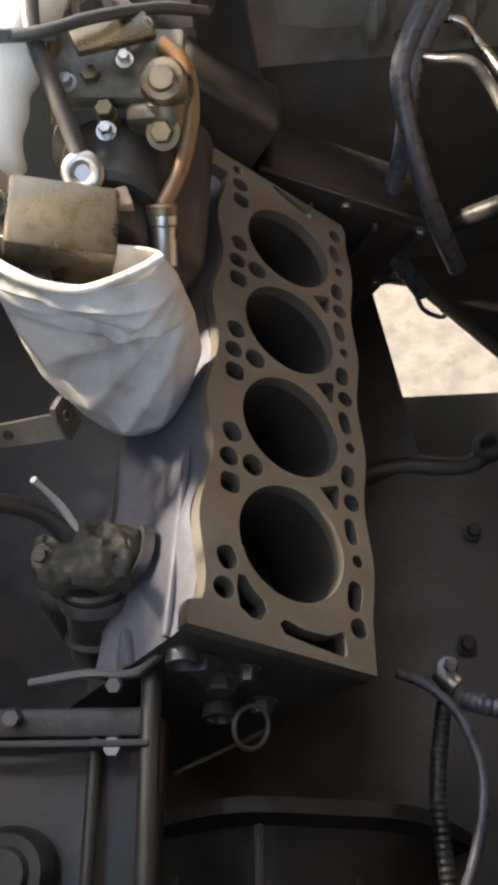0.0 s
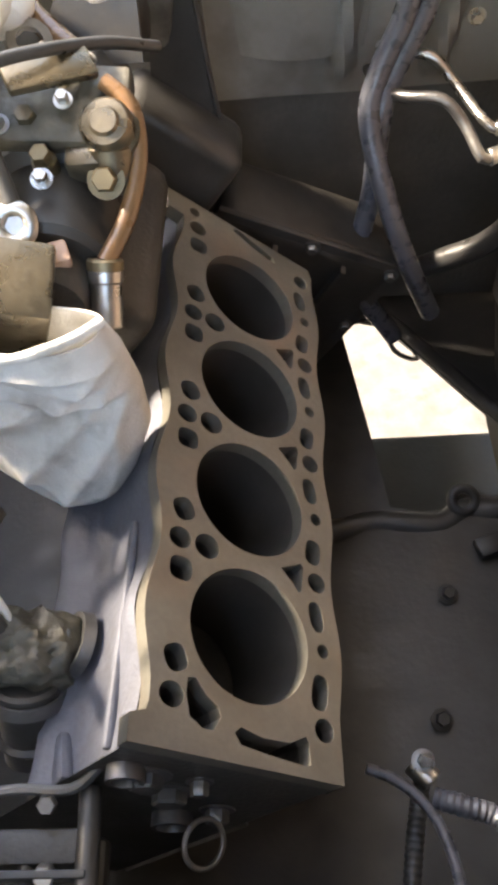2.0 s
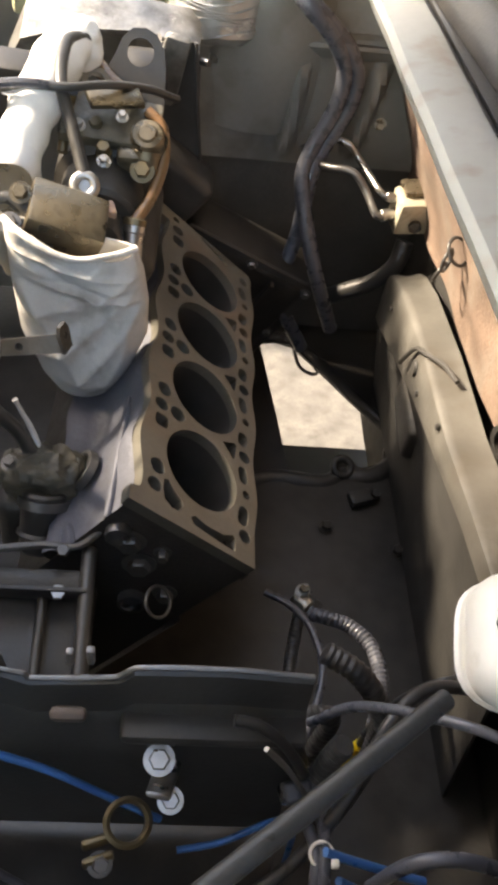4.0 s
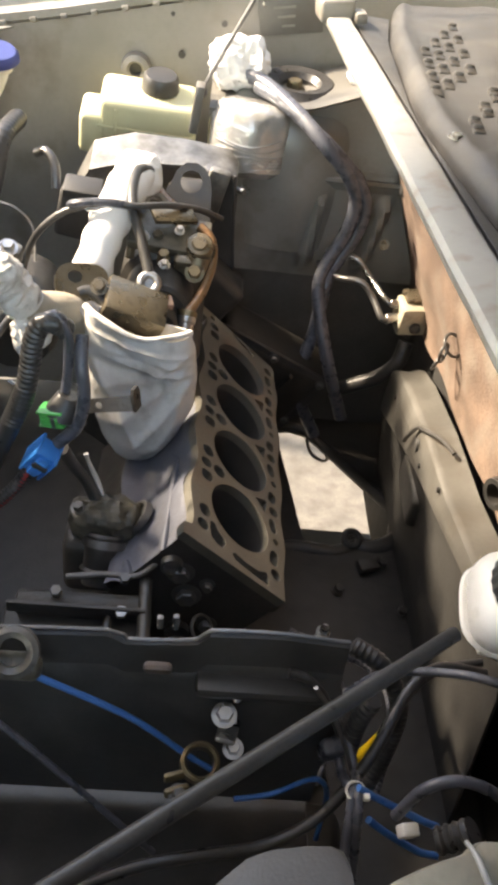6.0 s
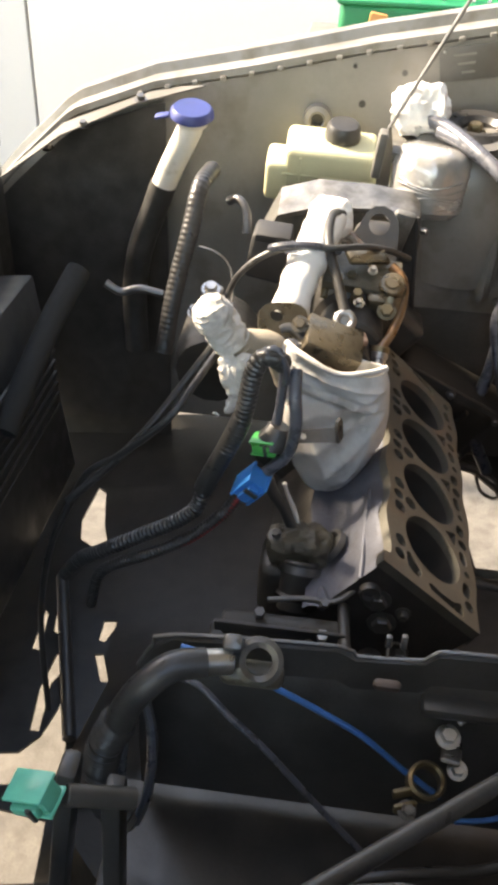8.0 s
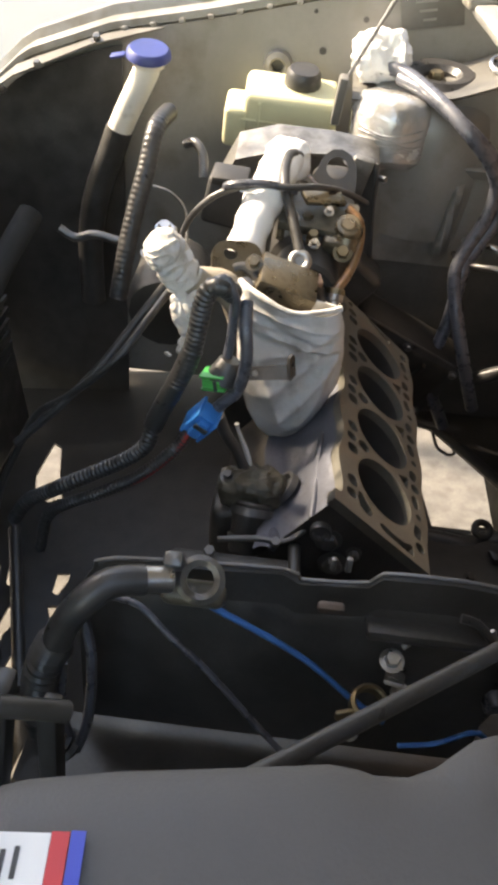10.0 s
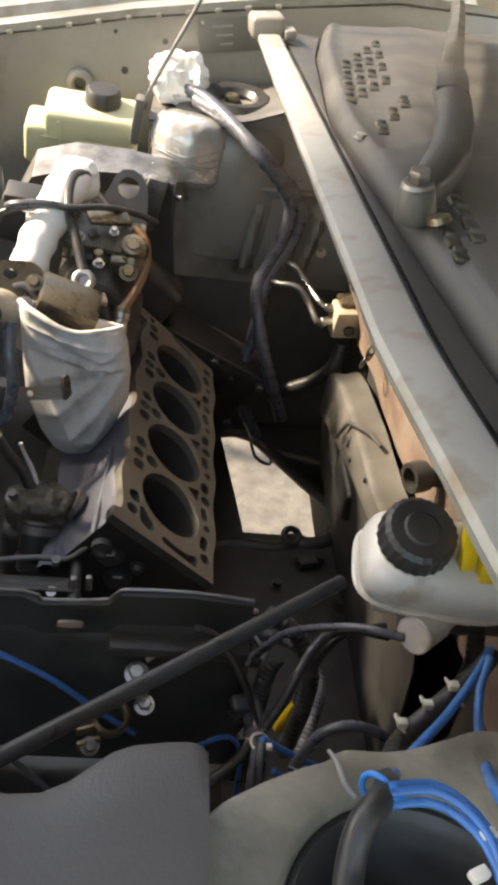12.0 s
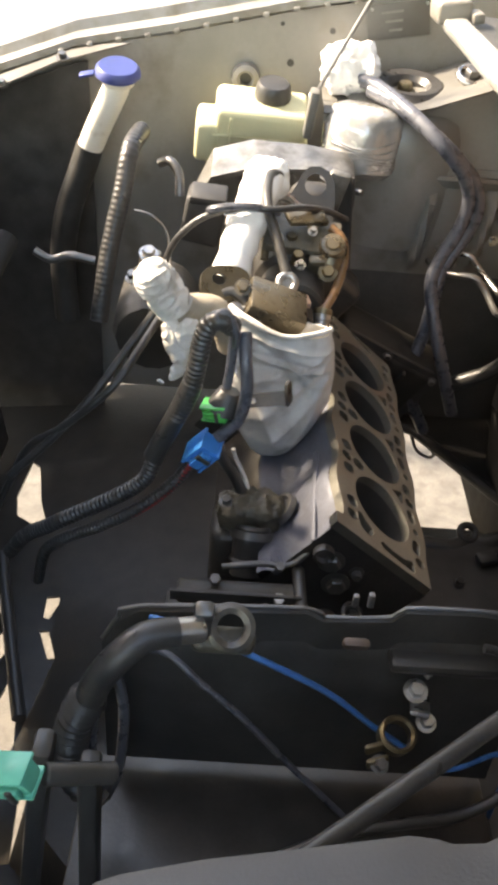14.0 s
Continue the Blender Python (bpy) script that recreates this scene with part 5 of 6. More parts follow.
hose("wiring_conduit", [(-0.185, 0.002, 0.808), (-0.1895, 0.0, 0.792), (-0.196, 0.0, 0.776), (-0.2137, 0.0, 0.759), (-0.2418, 0.0, 0.740), (-0.2678, 0.0, 0.7235), (-0.2916, 0.004, 0.705), (-0.32, 0.02, 0.675), (-0.35, 0.05, 0.62)], 0.0078, M_RUBBER, "black corrugated conduit dropping to the front", "conduit", 0.16, 0.0048, 14)
hose("wiring_conduit", [(-0.160, 0.006, 0.858), (-0.172, 0.008, 0.845), (-0.181, 0.008, 0.826), (-0.187, 0.006, 0.806)], 0.0052, M_RUBBER, "thin black corrugated conduit joining the loom", "conduit", 0.16, 0.0042, 12)
hose("cable", [(-0.1476, 0.012, 0.925), (-0.1423, 0.013, 0.939), (-0.1315, 0.014, 0.9458), (-0.1228, 0.015, 0.933), (-0.1223, 0.015, 0.905), (-0.1256, 0.015, 0.872), (-0.1301, 0.012, 0.857)], 0.0042, M_RUBBER2, "grey cable looping into a connector", "cable")
hose("cable", [(-0.140, 0.002, 0.947), (-0.134, 0.0, 0.953), (-0.1271, 0.0, 0.953), (-0.1195, 0.0, 0.937), (-0.120, 0.012, 0.915)], 0.0032, M_RUBBER2, "thin grey cable arching over the conduit", "cable")
hose("cable", [(-0.112, 0.02, 0.925), (-0.1105, 0.006, 0.908), (-0.1078, 0.0, 0.881), (-0.113, 0.0, 0.850), (-0.1273, 0.0, 0.8323), (-0.138, 0.0, 0.8195)], 0.0056, M_RUBBER2, "grey cable running to the blue connector", "cable")
hose("cable", [(-0.150, -0.01, 0.811), (-0.171, -0.01, 0.775), (-0.200, -0.010, 0.7445), (-0.222, -0.009, 0.732), (-0.240, -0.007, 0.7205)], 0.0032, M_RED, "dark red cable leaving the blue connector", "cable")
hose("wiring_conduit", [(-0.148, -0.006, 0.815), (-0.166, -0.008, 0.784), (-0.198, -0.008, 0.749), (-0.236, -0.008, 0.722), (-0.275, -0.001, 0.695), (-0.30, 0.012, 0.662), (-0.317, 0.03, 0.60)], 0.0062, M_RUBBER, "thin black corrugated conduit", "conduit", 0.16, 0.0042, 12)


def make_connector(name, at, turn, material, label, s=1.0):
    c = thing(name, at, label, "connector", "loom connectors")
    m = Matrix.Translation(at) @ turn
    c_shell = part("shell", box((0, 0, 0), (0.022 * s, 0.020 * s, 0.030 * s), m, 0.003, 2), material, c)
    part("latch", box((0, 0, 0), (0.010 * s, 0.006 * s, 0.022 * s), m @ pose(0, -0.012 * s, 0.0), 0.0015), material, c_shell)
    for i in (-1, 1):
        part("rib", box((0, 0, 0), (0.003 * s, 0.024 * s, 0.032 * s), m @ pose(0.009 * i * s, 0, 0), 0.001), material, c_shell)
    part("grip", box((0, 0, 0), (0.014 * s, 0.003 * s, 0.005 * s), m @ pose(0, -0.0155 * s, 0.006 * s), 0.001), M_BLACK, c_shell)
    return c


make_connector("connector", (-0.143, -0.006, 0.818), pose(0, 0, 0, 15, 35, 0), M_BLUE, "bright blue plug connector on the engine loom")
make_connector("connector", (-0.134, 0.006, 0.854), pose(0, 0, 0, 15, 80, 0), M_GREEN, "bright green plug connector on the engine loom", 0.72)
solo("cable_boot", rod((-0.128, 0.01, 0.852), (-0.122, 0.012, 0.872), 0.016, 0.010, 18), M_BLACK, "black rubber boot above the green connector", "boot")


def make_bracket():
    b = thing("cable_bracket", (-0.09, 0.045, 0.845), "grey steel angle bracket standing in front of the rag", "bracket")
    part("arm", plate([(-0.024, -0.006), (0.024, -0.007), (0.024, 0.007), (-0.024, 0.006)], [ellipse(-0.010, 0, 0.003, 0.003)], 0.003, pose(-0.092, 0.043, 0.843, 62, -10, 0)), M_IRON, b)
    part("tab", plate([(-0.006, -0.010), (0.006, -0.010), (0.007, 0.006), (0.004, 0.012), (-0.004, 0.012), (-0.007, 0.006)], [ellipse(0, 0.003, 0.0028, 0.0028)], 0.003, pose(-0.068, 0.045, 0.850, 80, 0, 72)), M_IRON, b)
    return b


make_bracket()
hose("radiator_hose", [(-0.262, 0.50, 0.935), (-0.268, 0.44, 0.93), (-0.274, 0.41, 0.89), (-0.284, 0.39, 0.845), (-0.292, 0.37, 0.80), (-0.30, 0.35, 0.74)], 0.012, M_RUBBER, "shiny black corrugated breather hose", "hose", 0.07, 0.007, 16)
hose("fuel_pipe", [(-0.21, 0.24, 0.85), (-0.203, 0.25, 0.88), (-0.190, 0.25, 0.905), (-0.165, 0.25, 0.928), (-0.128, 0.25, 0.941), (-0.092, 0.25, 0.942), (-0.06, 0.27, 0.938), (-0.03, 0.31, 0.92), (-0.005, 0.34, 0.90)], 0.0036, M_RUBBER, "thin grey hose arching over the pump", "hose")
hose("steel_pipe", [(-0.235, 0.47, 0.905), (-0.222, 0.46, 0.912), (-0.210, 0.45, 0.90), (-0.207, 0.44, 0.875)], 0.006, M_GREYSTEEL, "bent grey metal pipe end", "pipe")
hose("thin_wire", [(-0.245, 0.30, 0.91), (-0.225, 0.30, 0.905), (-0.208, 0.30, 0.885), (-0.202, 0.28, 0.855)], 0.0016, M_GREYSTEEL, "thin pale wire by the alternator", "wire")
hose("lower_tube", [(-0.20, 0.16, 0.87), (-0.23, 0.14, 0.83), (-0.262, 0.11, 0.79), (-0.30, 0.09, 0.75), (-0.35, 0.08, 0.70)], 0.0045, M_BLACK, "black rubber coolant hose in the shade", "hose")
hose("cable", [(-0.20, 0.15, 0.86), (-0.215, 0.115, 0.845), (-0.24, 0.085, 0.815), (-0.291, 0.09, 0.762), (-0.33, 0.1, 0.727), (-0.353, 0.1, 0.684), (-0.387, 0.1, 0.602), (-0.41, 0.1, 0.48), (-0.40, 0.06, 0.36)], 0.004, M_RUBBER, "black cable hanging along the radiator", "cable")


def make_alternator():
    a = thing("alternator", (-0.21, 0.28, 0.70), "dark grimy alternator with a bolted lug", "alternator")
    part("body", lathe([(0, 0), (0.04, 0.0), (0.044, 0.012), (0.046, 0.02), (0.046, 0.09), (0.04, 0.105), (0, 0.105)], aim((-0.215, 0.21, 0.80), (-0.215, 0.33, 0.81))[0], 32, lambda k: 1 + 0.015 * math.cos(36 * math.pi * k)), M_GREASE, a)
    a_lug = part("lug", box((-0.222, 0.255, 0.872), (0.022, 0.016, 0.026), pose(0, 0, 0, 15, 12, 0), 0.004), M_ALU, a)
    part("bolt", hexbolt((-0.222, 0.245, 0.885), (0.1, -0.5, 1), 0.007, 0.008), M_STEEL, a_lug)
    part("terminal", hexbolt((-0.238, 0.23, 0.862), (0, -0.6, 1), 0.005, 0.012), M_STEEL, a)
    return a


make_alternator()
rad = thing("radiator", (-0.50, 0.12, 0.48), "black radiator with fins at the front of the bay", "radiator")
part("core", box((-0.50, 0.12, 0.64), (0.05, 0.60, 0.32), pose(0, 0, 0, 0, -6, 0), 0.006), M_BLACK, rad)
for i in range(12):
    part("fin", box((-0.472, 0.12, 0.53 + 0.018 * i), (0.004, 0.58, 0.006), None, 0), M_BLACK, rad)
arm = thing("fan_shroud", (-0.43, 0.2, 0.5), "dusty fan shroud arm coloured dark for shade, with a pale pipe", "fan shroud")
# arm coloured near-black, as it sits deep in shade
part("arm", tube([(-0.4225, 0.4000, 0.8211), (-0.4389, 0.3400, 0.7853), (-0.4534, 0.2700, 0.7408), (-0.4664, 0.2000, 0.6932)], 0.016, 16), M_SHADE, arm)
part("pipe", tube([(-0.4021, 0.4500, 0.7829), (-0.3804, 0.4500, 0.7712), (-0.3545, 0.4500, 0.7788), (-0.3212, 0.4500, 0.7733)], 0.006, 10), M_GREYSTEEL, arm)
for a, b in (((-0.44, 0.26, 0.40), (-0.36, 0.02, 0.36)),):
    solo("front_strut", rod(a, b, 0.009), M_BLACK, "thin black strut across the front opening", "strut", "front struts")

# ---- near side: battery tray, terminals, bonnet rod, reservoir ----
def make_tray():
    t = thing("battery_tray", (-0.05, -0.24, 0.68), "black plastic battery tray wall with a bright worn edge", "battery tray")
    top = [(-0.195, 0.822), (-0.183, 0.845), (-0.170, 0.856), (-0.06, 0.864), (-0.048, 0.857), (-0.004, 0.861), (0.004, 0.870), (0.05, 0.872), (0.092, 0.868)]
    rows = [[(x, -0.225 + dy, z + dz) for x, z in top] for dy, dz in ((0.004, -0.02), (0.003, -0.003), (0.0, 0.0), (-0.003, -0.002), (-0.004, -0.028))]
    part("wall", thicken(strip(rows), 0.0015), M_BLACK, t)
    part("wall_low", thicken(strip([[(x, -0.229, z - 0.028) for x, z in top], [(x, -0.233, z - 0.036) for x, z in top], [(x, -0.236, 0.70) for x, z in top]]), 0.002), M_BLACK, t)
    part("edge", tube([(x, -0.2255, z + 0.0006) for x, z in top], 0.0015, 8), M_GREYSTEEL, t, "worn pale rim")
    part("step", box((0.045, -0.236, 0.832), (0.095, 0.018, 0.010), None, 0.004), M_BLACK, t)
    part("bracket", box((-0.027, -0.240, 0.850), (0.018, 0.007, 0.009), pose(0, 0, 0, 20, 0, 0), 0.003), mat("rusty_clip", (0.11, 0.082, 0.066), 0.5, 0.3), t, "rusty brown clip")
    part("floor", box((-0.06, -0.36, 0.69), (0.30, 0.26, 0.006), None, 0.002), M_BLACK, t)
    part("clip", join(box((-0.018, -0.218, 0.868), (0.004, 0.004, 0.012), None, 0.001), box((-0.028, -0.218, 0.867), (0.004, 0.004, 0.010), None, 0.001)), M_GREYSTEEL, t)
    return t


make_tray()


def make_terminal():
    t = thing("battery_terminal", (0.0, -0.26, 0.77), "brass battery clamp with bolted steel eyelet", "battery terminal")
    part("clamp", lathe([(0.0105 - 0.0016, -0.005), (0.0105 + 0.0016, -0.006), (0.0105 + 0.002, 0.004), (0.0105, 0.0058), (0.0105 - 0.0016, 0.004), (0.0105 - 0.0016, -0.005)], aim((0.004, -0.272, 0.800), (0.005, -0.2755, 0.810))[0], 30), M_BRASS, t)
    part("jaw", join(box((-0.010, -0.281, 0.799), (0.016, 0.004, 0.007), pose(0, 0, 0, -10, 0, 20), 0.002), box((-0.009, -0.288, 0.794), (0.016, 0.004, 0.007), pose(0, 0, 0, -10, 0, 20), 0.002)), M_BRASS, t)
    part("bolt", hexbolt((-0.008, -0.290, 0.794), (0.2, -0.5, 1), 0.0042, 0.006), M_GREYSTEEL, t)
    eyelet = part("eyelet", box((0.021, -0.251, 0.805), (0.013, 0.028, 0.004), pose(0, 0, 0, -25, 0, -12), 0.003), M_STEEL, t)
    part("nut", hexbolt((0.018, -0.244, 0.811), (0, -0.4, 1), 0.0056, 0.008), M_STEEL, eyelet, "bright steel nut")
    part("nut", hexbolt((0.025, -0.260, 0.799), (0, -0.4, 1), 0.0046, 0.007), M_STEEL, eyelet, "bright steel nut")
    part("sleeve", tube([(0.024, -0.238, 0.818), (0.036, -0.232, 0.826), (0.048, -0.228, 0.833)], 0.0022, 10, 0.002, 0.12, 0.003), M_STEEL, t)
    part("lead", tube([(0.048, -0.228, 0.833), (0.065, -0.226, 0.836), (0.082, -0.225, 0.822), (0.092, -0.223, 0.79), (0.10, -0.222, 0.76)], 0.005, 10), M_RUBBER, t)
    return t


make_terminal()


def make_clamp():
    c = thing("battery_lead", (-0.13, -0.27, 0.75), "thick black corrugated battery lead with a cast ring clamp", "battery lead")
    part("ring", lathe([(0.0118 - 0.0036, -0.005), (0.0118 + 0.0030, -0.006), (0.0118 + 0.0032, 0.004), (0.0118, 0.0058), (0.0118 - 0.0036, 0.004), (0.0118 - 0.0036, -0.005)], aim((-0.109, -0.262, 0.884), (-0.1085, -0.269, 0.891))[0], 30), M_ALU, c, "grimy cast metal ring clamp")
    part("jaw", box((-0.125, -0.262, 0.897), (0.012, 0.010, 0.014), pose(0, 0, 0, 30, 0, 0), 0.003), M_ALU, c)
    part("sleeve", rod((-0.125, -0.268, 0.888), (-0.143, -0.275, 0.892), 0.008, 0.008, 20), M_STEEL, c)
    part("shrink", tube([(-0.140, -0.275, 0.892), (-0.158, -0.282, 0.894), (-0.172, -0.29, 0.885), (-0.184, -0.292, 0.866), (-0.190, -0.292, 0.848)], 0.0092, 16), M_RUBBER, c, "glossy black shrink sleeve")
    part("conduit", tube([(-0.190, -0.292, 0.85), (-0.200, -0.292, 0.825), (-0.206, -0.291, 0.79), (-0.203, -0.29, 0.755), (-0.19, -0.288, 0.735)], 0.0122, 18, 0.006, 0.22, 0.0068), M_RUBBER, c)
    part("wire", tube([(-0.176, -0.285, 0.875), (-0.171, -0.287, 0.83), (-0.176, -0.288, 0.77), (-0.185, -0.289, 0.735)], 0.0035, 8), M_RUBBER2, c)
    part("wire", tube([(-0.189, -0.288, 0.825), (-0.193, -0.288, 0.78), (-0.188, -0.288, 0.74)], 0.003, 8), M_RUBBER2, c)
    part("saddle", box((-0.113, -0.262, 0.872), (0.04, 0.016, 0.016), pose(0, 0, 0, 30, 0, 0), 0.006, 3), M_GRIME, c)
    return c


make_clamp()
make_connector("connector", (-0.212, -0.370, 0.890), pose(0, 0, 0, 20, 70, 10), M_TEAL, "pale teal-green plug connector by the front corner", 0.75)
solo("lamp_lead", rod((-0.198, -0.365, 0.884), (-0.165, -0.352, 0.868), 0.006, 0.006, 16), M_BLACK, "black sleeved lead behind the teal connector", "lead")
solo("slam_panel", join(box((-0.225, -0.33, 0.74), (0.012, 0.02, 0.24), pose(0, 0, 0, 0, 8, 0), 0.004, 2), box((-0.19, -0.33, 0.72), (0.012, 0.02, 0.24), pose(0, 0, 0, 0, 3, 0), 0.003)), M_BLACK, "black front panel post in the shade", "panel")
hose("cable", [(-0.160, -0.247, 0.871), (-0.138, -0.25, 0.868), (-0.096, -0.25, 0.845), (-0.043, -0.25, 0.812), (-0.006, -0.252, 0.779), (0.02, -0.255, 0.76)], 0.0022, M_BLUEW, "thin blue cable crossing the battery tray", "cable")
hose("cable", [(0.03, -0.27, 0.757), (0.055, -0.265, 0.757), (0.08, -0.255, 0.76), (0.092, -0.25, 0.75), (0.10, -0.245, 0.72), (0.102, -0.243, 0.66)], 0.0019, M_BLUEW, "thin blue cable below the battery clamp", "cable")
hose("cable", [(-0.165, -0.258, 0.856), (-0.145, -0.268, 0.862), (-0.125, -0.278, 0.850), (-0.10, -0.285, 0.83), (-0.06, -0.29, 0.78), (-0.02, -0.30, 0.74)], 0.0022, M_RUBBER2, "thin grey cable in the battery tray", "cable")
hose("cable", [(-0.12, -0.34, 0.70), (-0.08, -0.33, 0.735), (-0.03, -0.318, 0.757), (0.01, -0.31, 0.76), (0.05, -0.30, 0.757), (0.085, -0.285, 0.77), (0.115, -0.26, 0.80), (0.14, -0.225, 0.825), (0.165, -0.205, 0.825), (0.20, -0.20, 0.815)], 0.0038, M_RUBBER, "black cable curving towards the bulkhead", "cable")
hose("cable", [(0.10, -0.24, 0.80), (0.105, -0.262, 0.79), (0.104, -0.284, 0.80), (0.103, -0.30, 0.79), (0.108, -0.31, 0.74)], 0.0032, M_RUBBER2, "grey cable pair tied together", "cable")
hose("cable", [(0.095, -0.24, 0.79), (0.098, -0.265, 0.785), (0.100, -0.285, 0.798), (0.098, -0.302, 0.785), (0.10, -0.315, 0.74)], 0.0032, M_RUBBER2, "grey cable pair tied together", "cable")
solo("cable_tie", join(ring((0.102, -0.285, 0.80), (0, -0.2, 1), 0.0058, 0.001), box((0.108, -0.29, 0.802), (0.004, 0.004, 0.004), None, 0.0008)), M_RES, "white cable tie round two cables", "cable tie")
hose("wiring_conduit", [(0.10, -0.20, 0.78), (0.118, -0.198, 0.772), (0.112, -0.20, 0.735), (0.095, -0.205, 0.695)], 0.006, M_RUBBER, "black corrugated conduit behind the tray", "conduit", 0.15, 0.0045, 12)
hose("wiring_conduit", [(0.112, -0.17, 0.80), (0.135, -0.18, 0.79), (0.152, -0.19, 0.76), (0.150, -0.20, 0.72), (0.14, -0.21, 0.68)], 0.0075, M_RUBBER, "black corrugated conduit bending down", "conduit", 0.15, 0.0048, 12)
solo("cable_sleeve", tube([(0.150, -0.186, 0.712), (0.145, -0.184, 0.694), (0.139, -0.183, 0.676)], 0.0055, 12), M_YELLOW, "yellow tape round a cable", "tape")
hose("cable", [(0.20, -0.19, 0.815), (0.17, -0.195, 0.81), (0.157, -0.19, 0.775), (0.150, -0.186, 0.735), (0.148, -0.185, 0.71)], 0.003, M_RUBBER, "black cable ending in yellow tape", "cable")
hose("cable", [(0.125, -0.30, 0.80), (0.136, -0.30, 0.832), (0.155, -0.30, 0.842), (0.18, -0.30, 0.83), (0.20, -0.30, 0.805)], 0.0036, M_RUBBER2, "black cable arching by the near turret", "cable")
hose("cable", [(0.1032, -0.2850, 0.8038), (0.1144, -0.2850, 0.7951), (0.1303, -0.2850, 0.7842), (0.1534, -0.2850, 0.7684), (0.1633, -0.2850, 0.7630)], 0.0024, M_BLUEW, "thin blue cable low by the turret", "cable")
hose("cable", [(0.1143, -0.2900, 0.7762), (0.1256, -0.2900, 0.7642), (0.1412, -0.2900, 0.7506), (0.1568, -0.2900, 0.7387), (0.1692, -0.2900, 0.7354)], 0.0024, M_BLUEW, "thin blue cable beside its twin", "cable")
hose("thin_wire", [(0.0667, -0.2650, 0.8735), (0.0773, -0.2650, 0.8559), (0.0857, -0.2650, 0.8373), (0.0954, -0.2650, 0.8131), (0.1063, -0.2650, 0.7800)], 0.0014, M_GREYSTEEL, "thin pale wire running down to the cable tie", "wire")
hose("rubber_boot", [(0.1404, -0.3250, 0.8201), (0.1471, -0.3250, 0.8232), (0.1543, -0.3250, 0.8287), (0.1591, -0.3250, 0.8340)], 0.0085, M_RUBBER, "short black corrugated rubber boot", "boot", 0.2, 0.0055, 16)
solo("wire_plug", box((0.1307, -0.3100, 0.8021), (0.011, 0.008, 0.011), pose(0, 0, 0, 20, 8, 10), 0.0015), M_RES, "small white plastic plug", "plug")
solo("wire_plug", box((0.0916, -0.2500, 0.7901), (0.016, 0.012, 0.020), pose(0, 0, 0, 20, 0, 12), 0.003, 3), M_RUBBER2, "small grey plastic plug on the loom", "plug")
hose("wiring_conduit", [(0.1106, -0.2450, 0.8376), (0.1065, -0.2450, 0.8236), (0.1045, -0.2450, 0.8047), (0.1043, -0.2450, 0.7826)], 0.0066, M_RUBBER, "short black corrugated sleeve on the loom", "conduit", 0.2, 0.005, 14)
hose("cable", [(0.0532, -0.2450, 0.8596), (0.0642, -0.2450, 0.8565), (0.0774, -0.2450, 0.8407), (0.0879, -0.2450, 0.8194), (0.0952, -0.2450, 0.8013)], 0.0030, M_RUBBER, "black lead curving from the battery eyelet", "lead")

# low loops seen beside the block
hose("cable", [(0.100, 0.005, 0.605), (0.121, -0.004, 0.602), (0.140, -0.025, 0.60), (0.149, -0.064, 0.60), (0.140, -0.104, 0.598), (0.12, -0.15, 0.58)], 0.0035, M_RUBBER2, "grey cable looping down beside the gearbox", "cable")
hose("wiring_conduit", [(0.136, 0.005, 0.585), (0.128, -0.03, 0.58), (0.122, -0.07, 0.575), (0.124, -0.12, 0.565)], 0.006, M_RUBBER, "black corrugated conduit beside the gearbox", "conduit", 0.15, 0.0045, 12)
hose("wiring_conduit", [(0.140, -0.012, 0.60), (0.158, -0.018, 0.602), (0.176, -0.024, 0.60), (0.194, -0.045, 0.60), (0.198, -0.082, 0.60), (0.188, -0.115, 0.60), (0.17, -0.16, 0.58)], 0.007, M_RUBBER2, "black corrugated conduit looping low", "conduit", 0.15, 0.0045, 12)
solo("cable_connector", join(rod((0.130, 0.012, 0.592), (0.142, 0.0, 0.59), 0.008), hexbolt((0.136, 0.01, 0.60), (0, -0.3, 1), 0.005, 0.014)), M_STEEL, "shiny metal cable joint", "connector")

solo("bonnet_stay", tube([(-0.121, -0.470, 0.9536), (-0.0576, -0.42, 0.949), (0.06, -0.3273, 0.9403), (0.1330, -0.2697, 0.9350)], 0.0043, 14, 0.02), M_RUBBER, "grey bonnet stay rod lying across the bay", "rod")


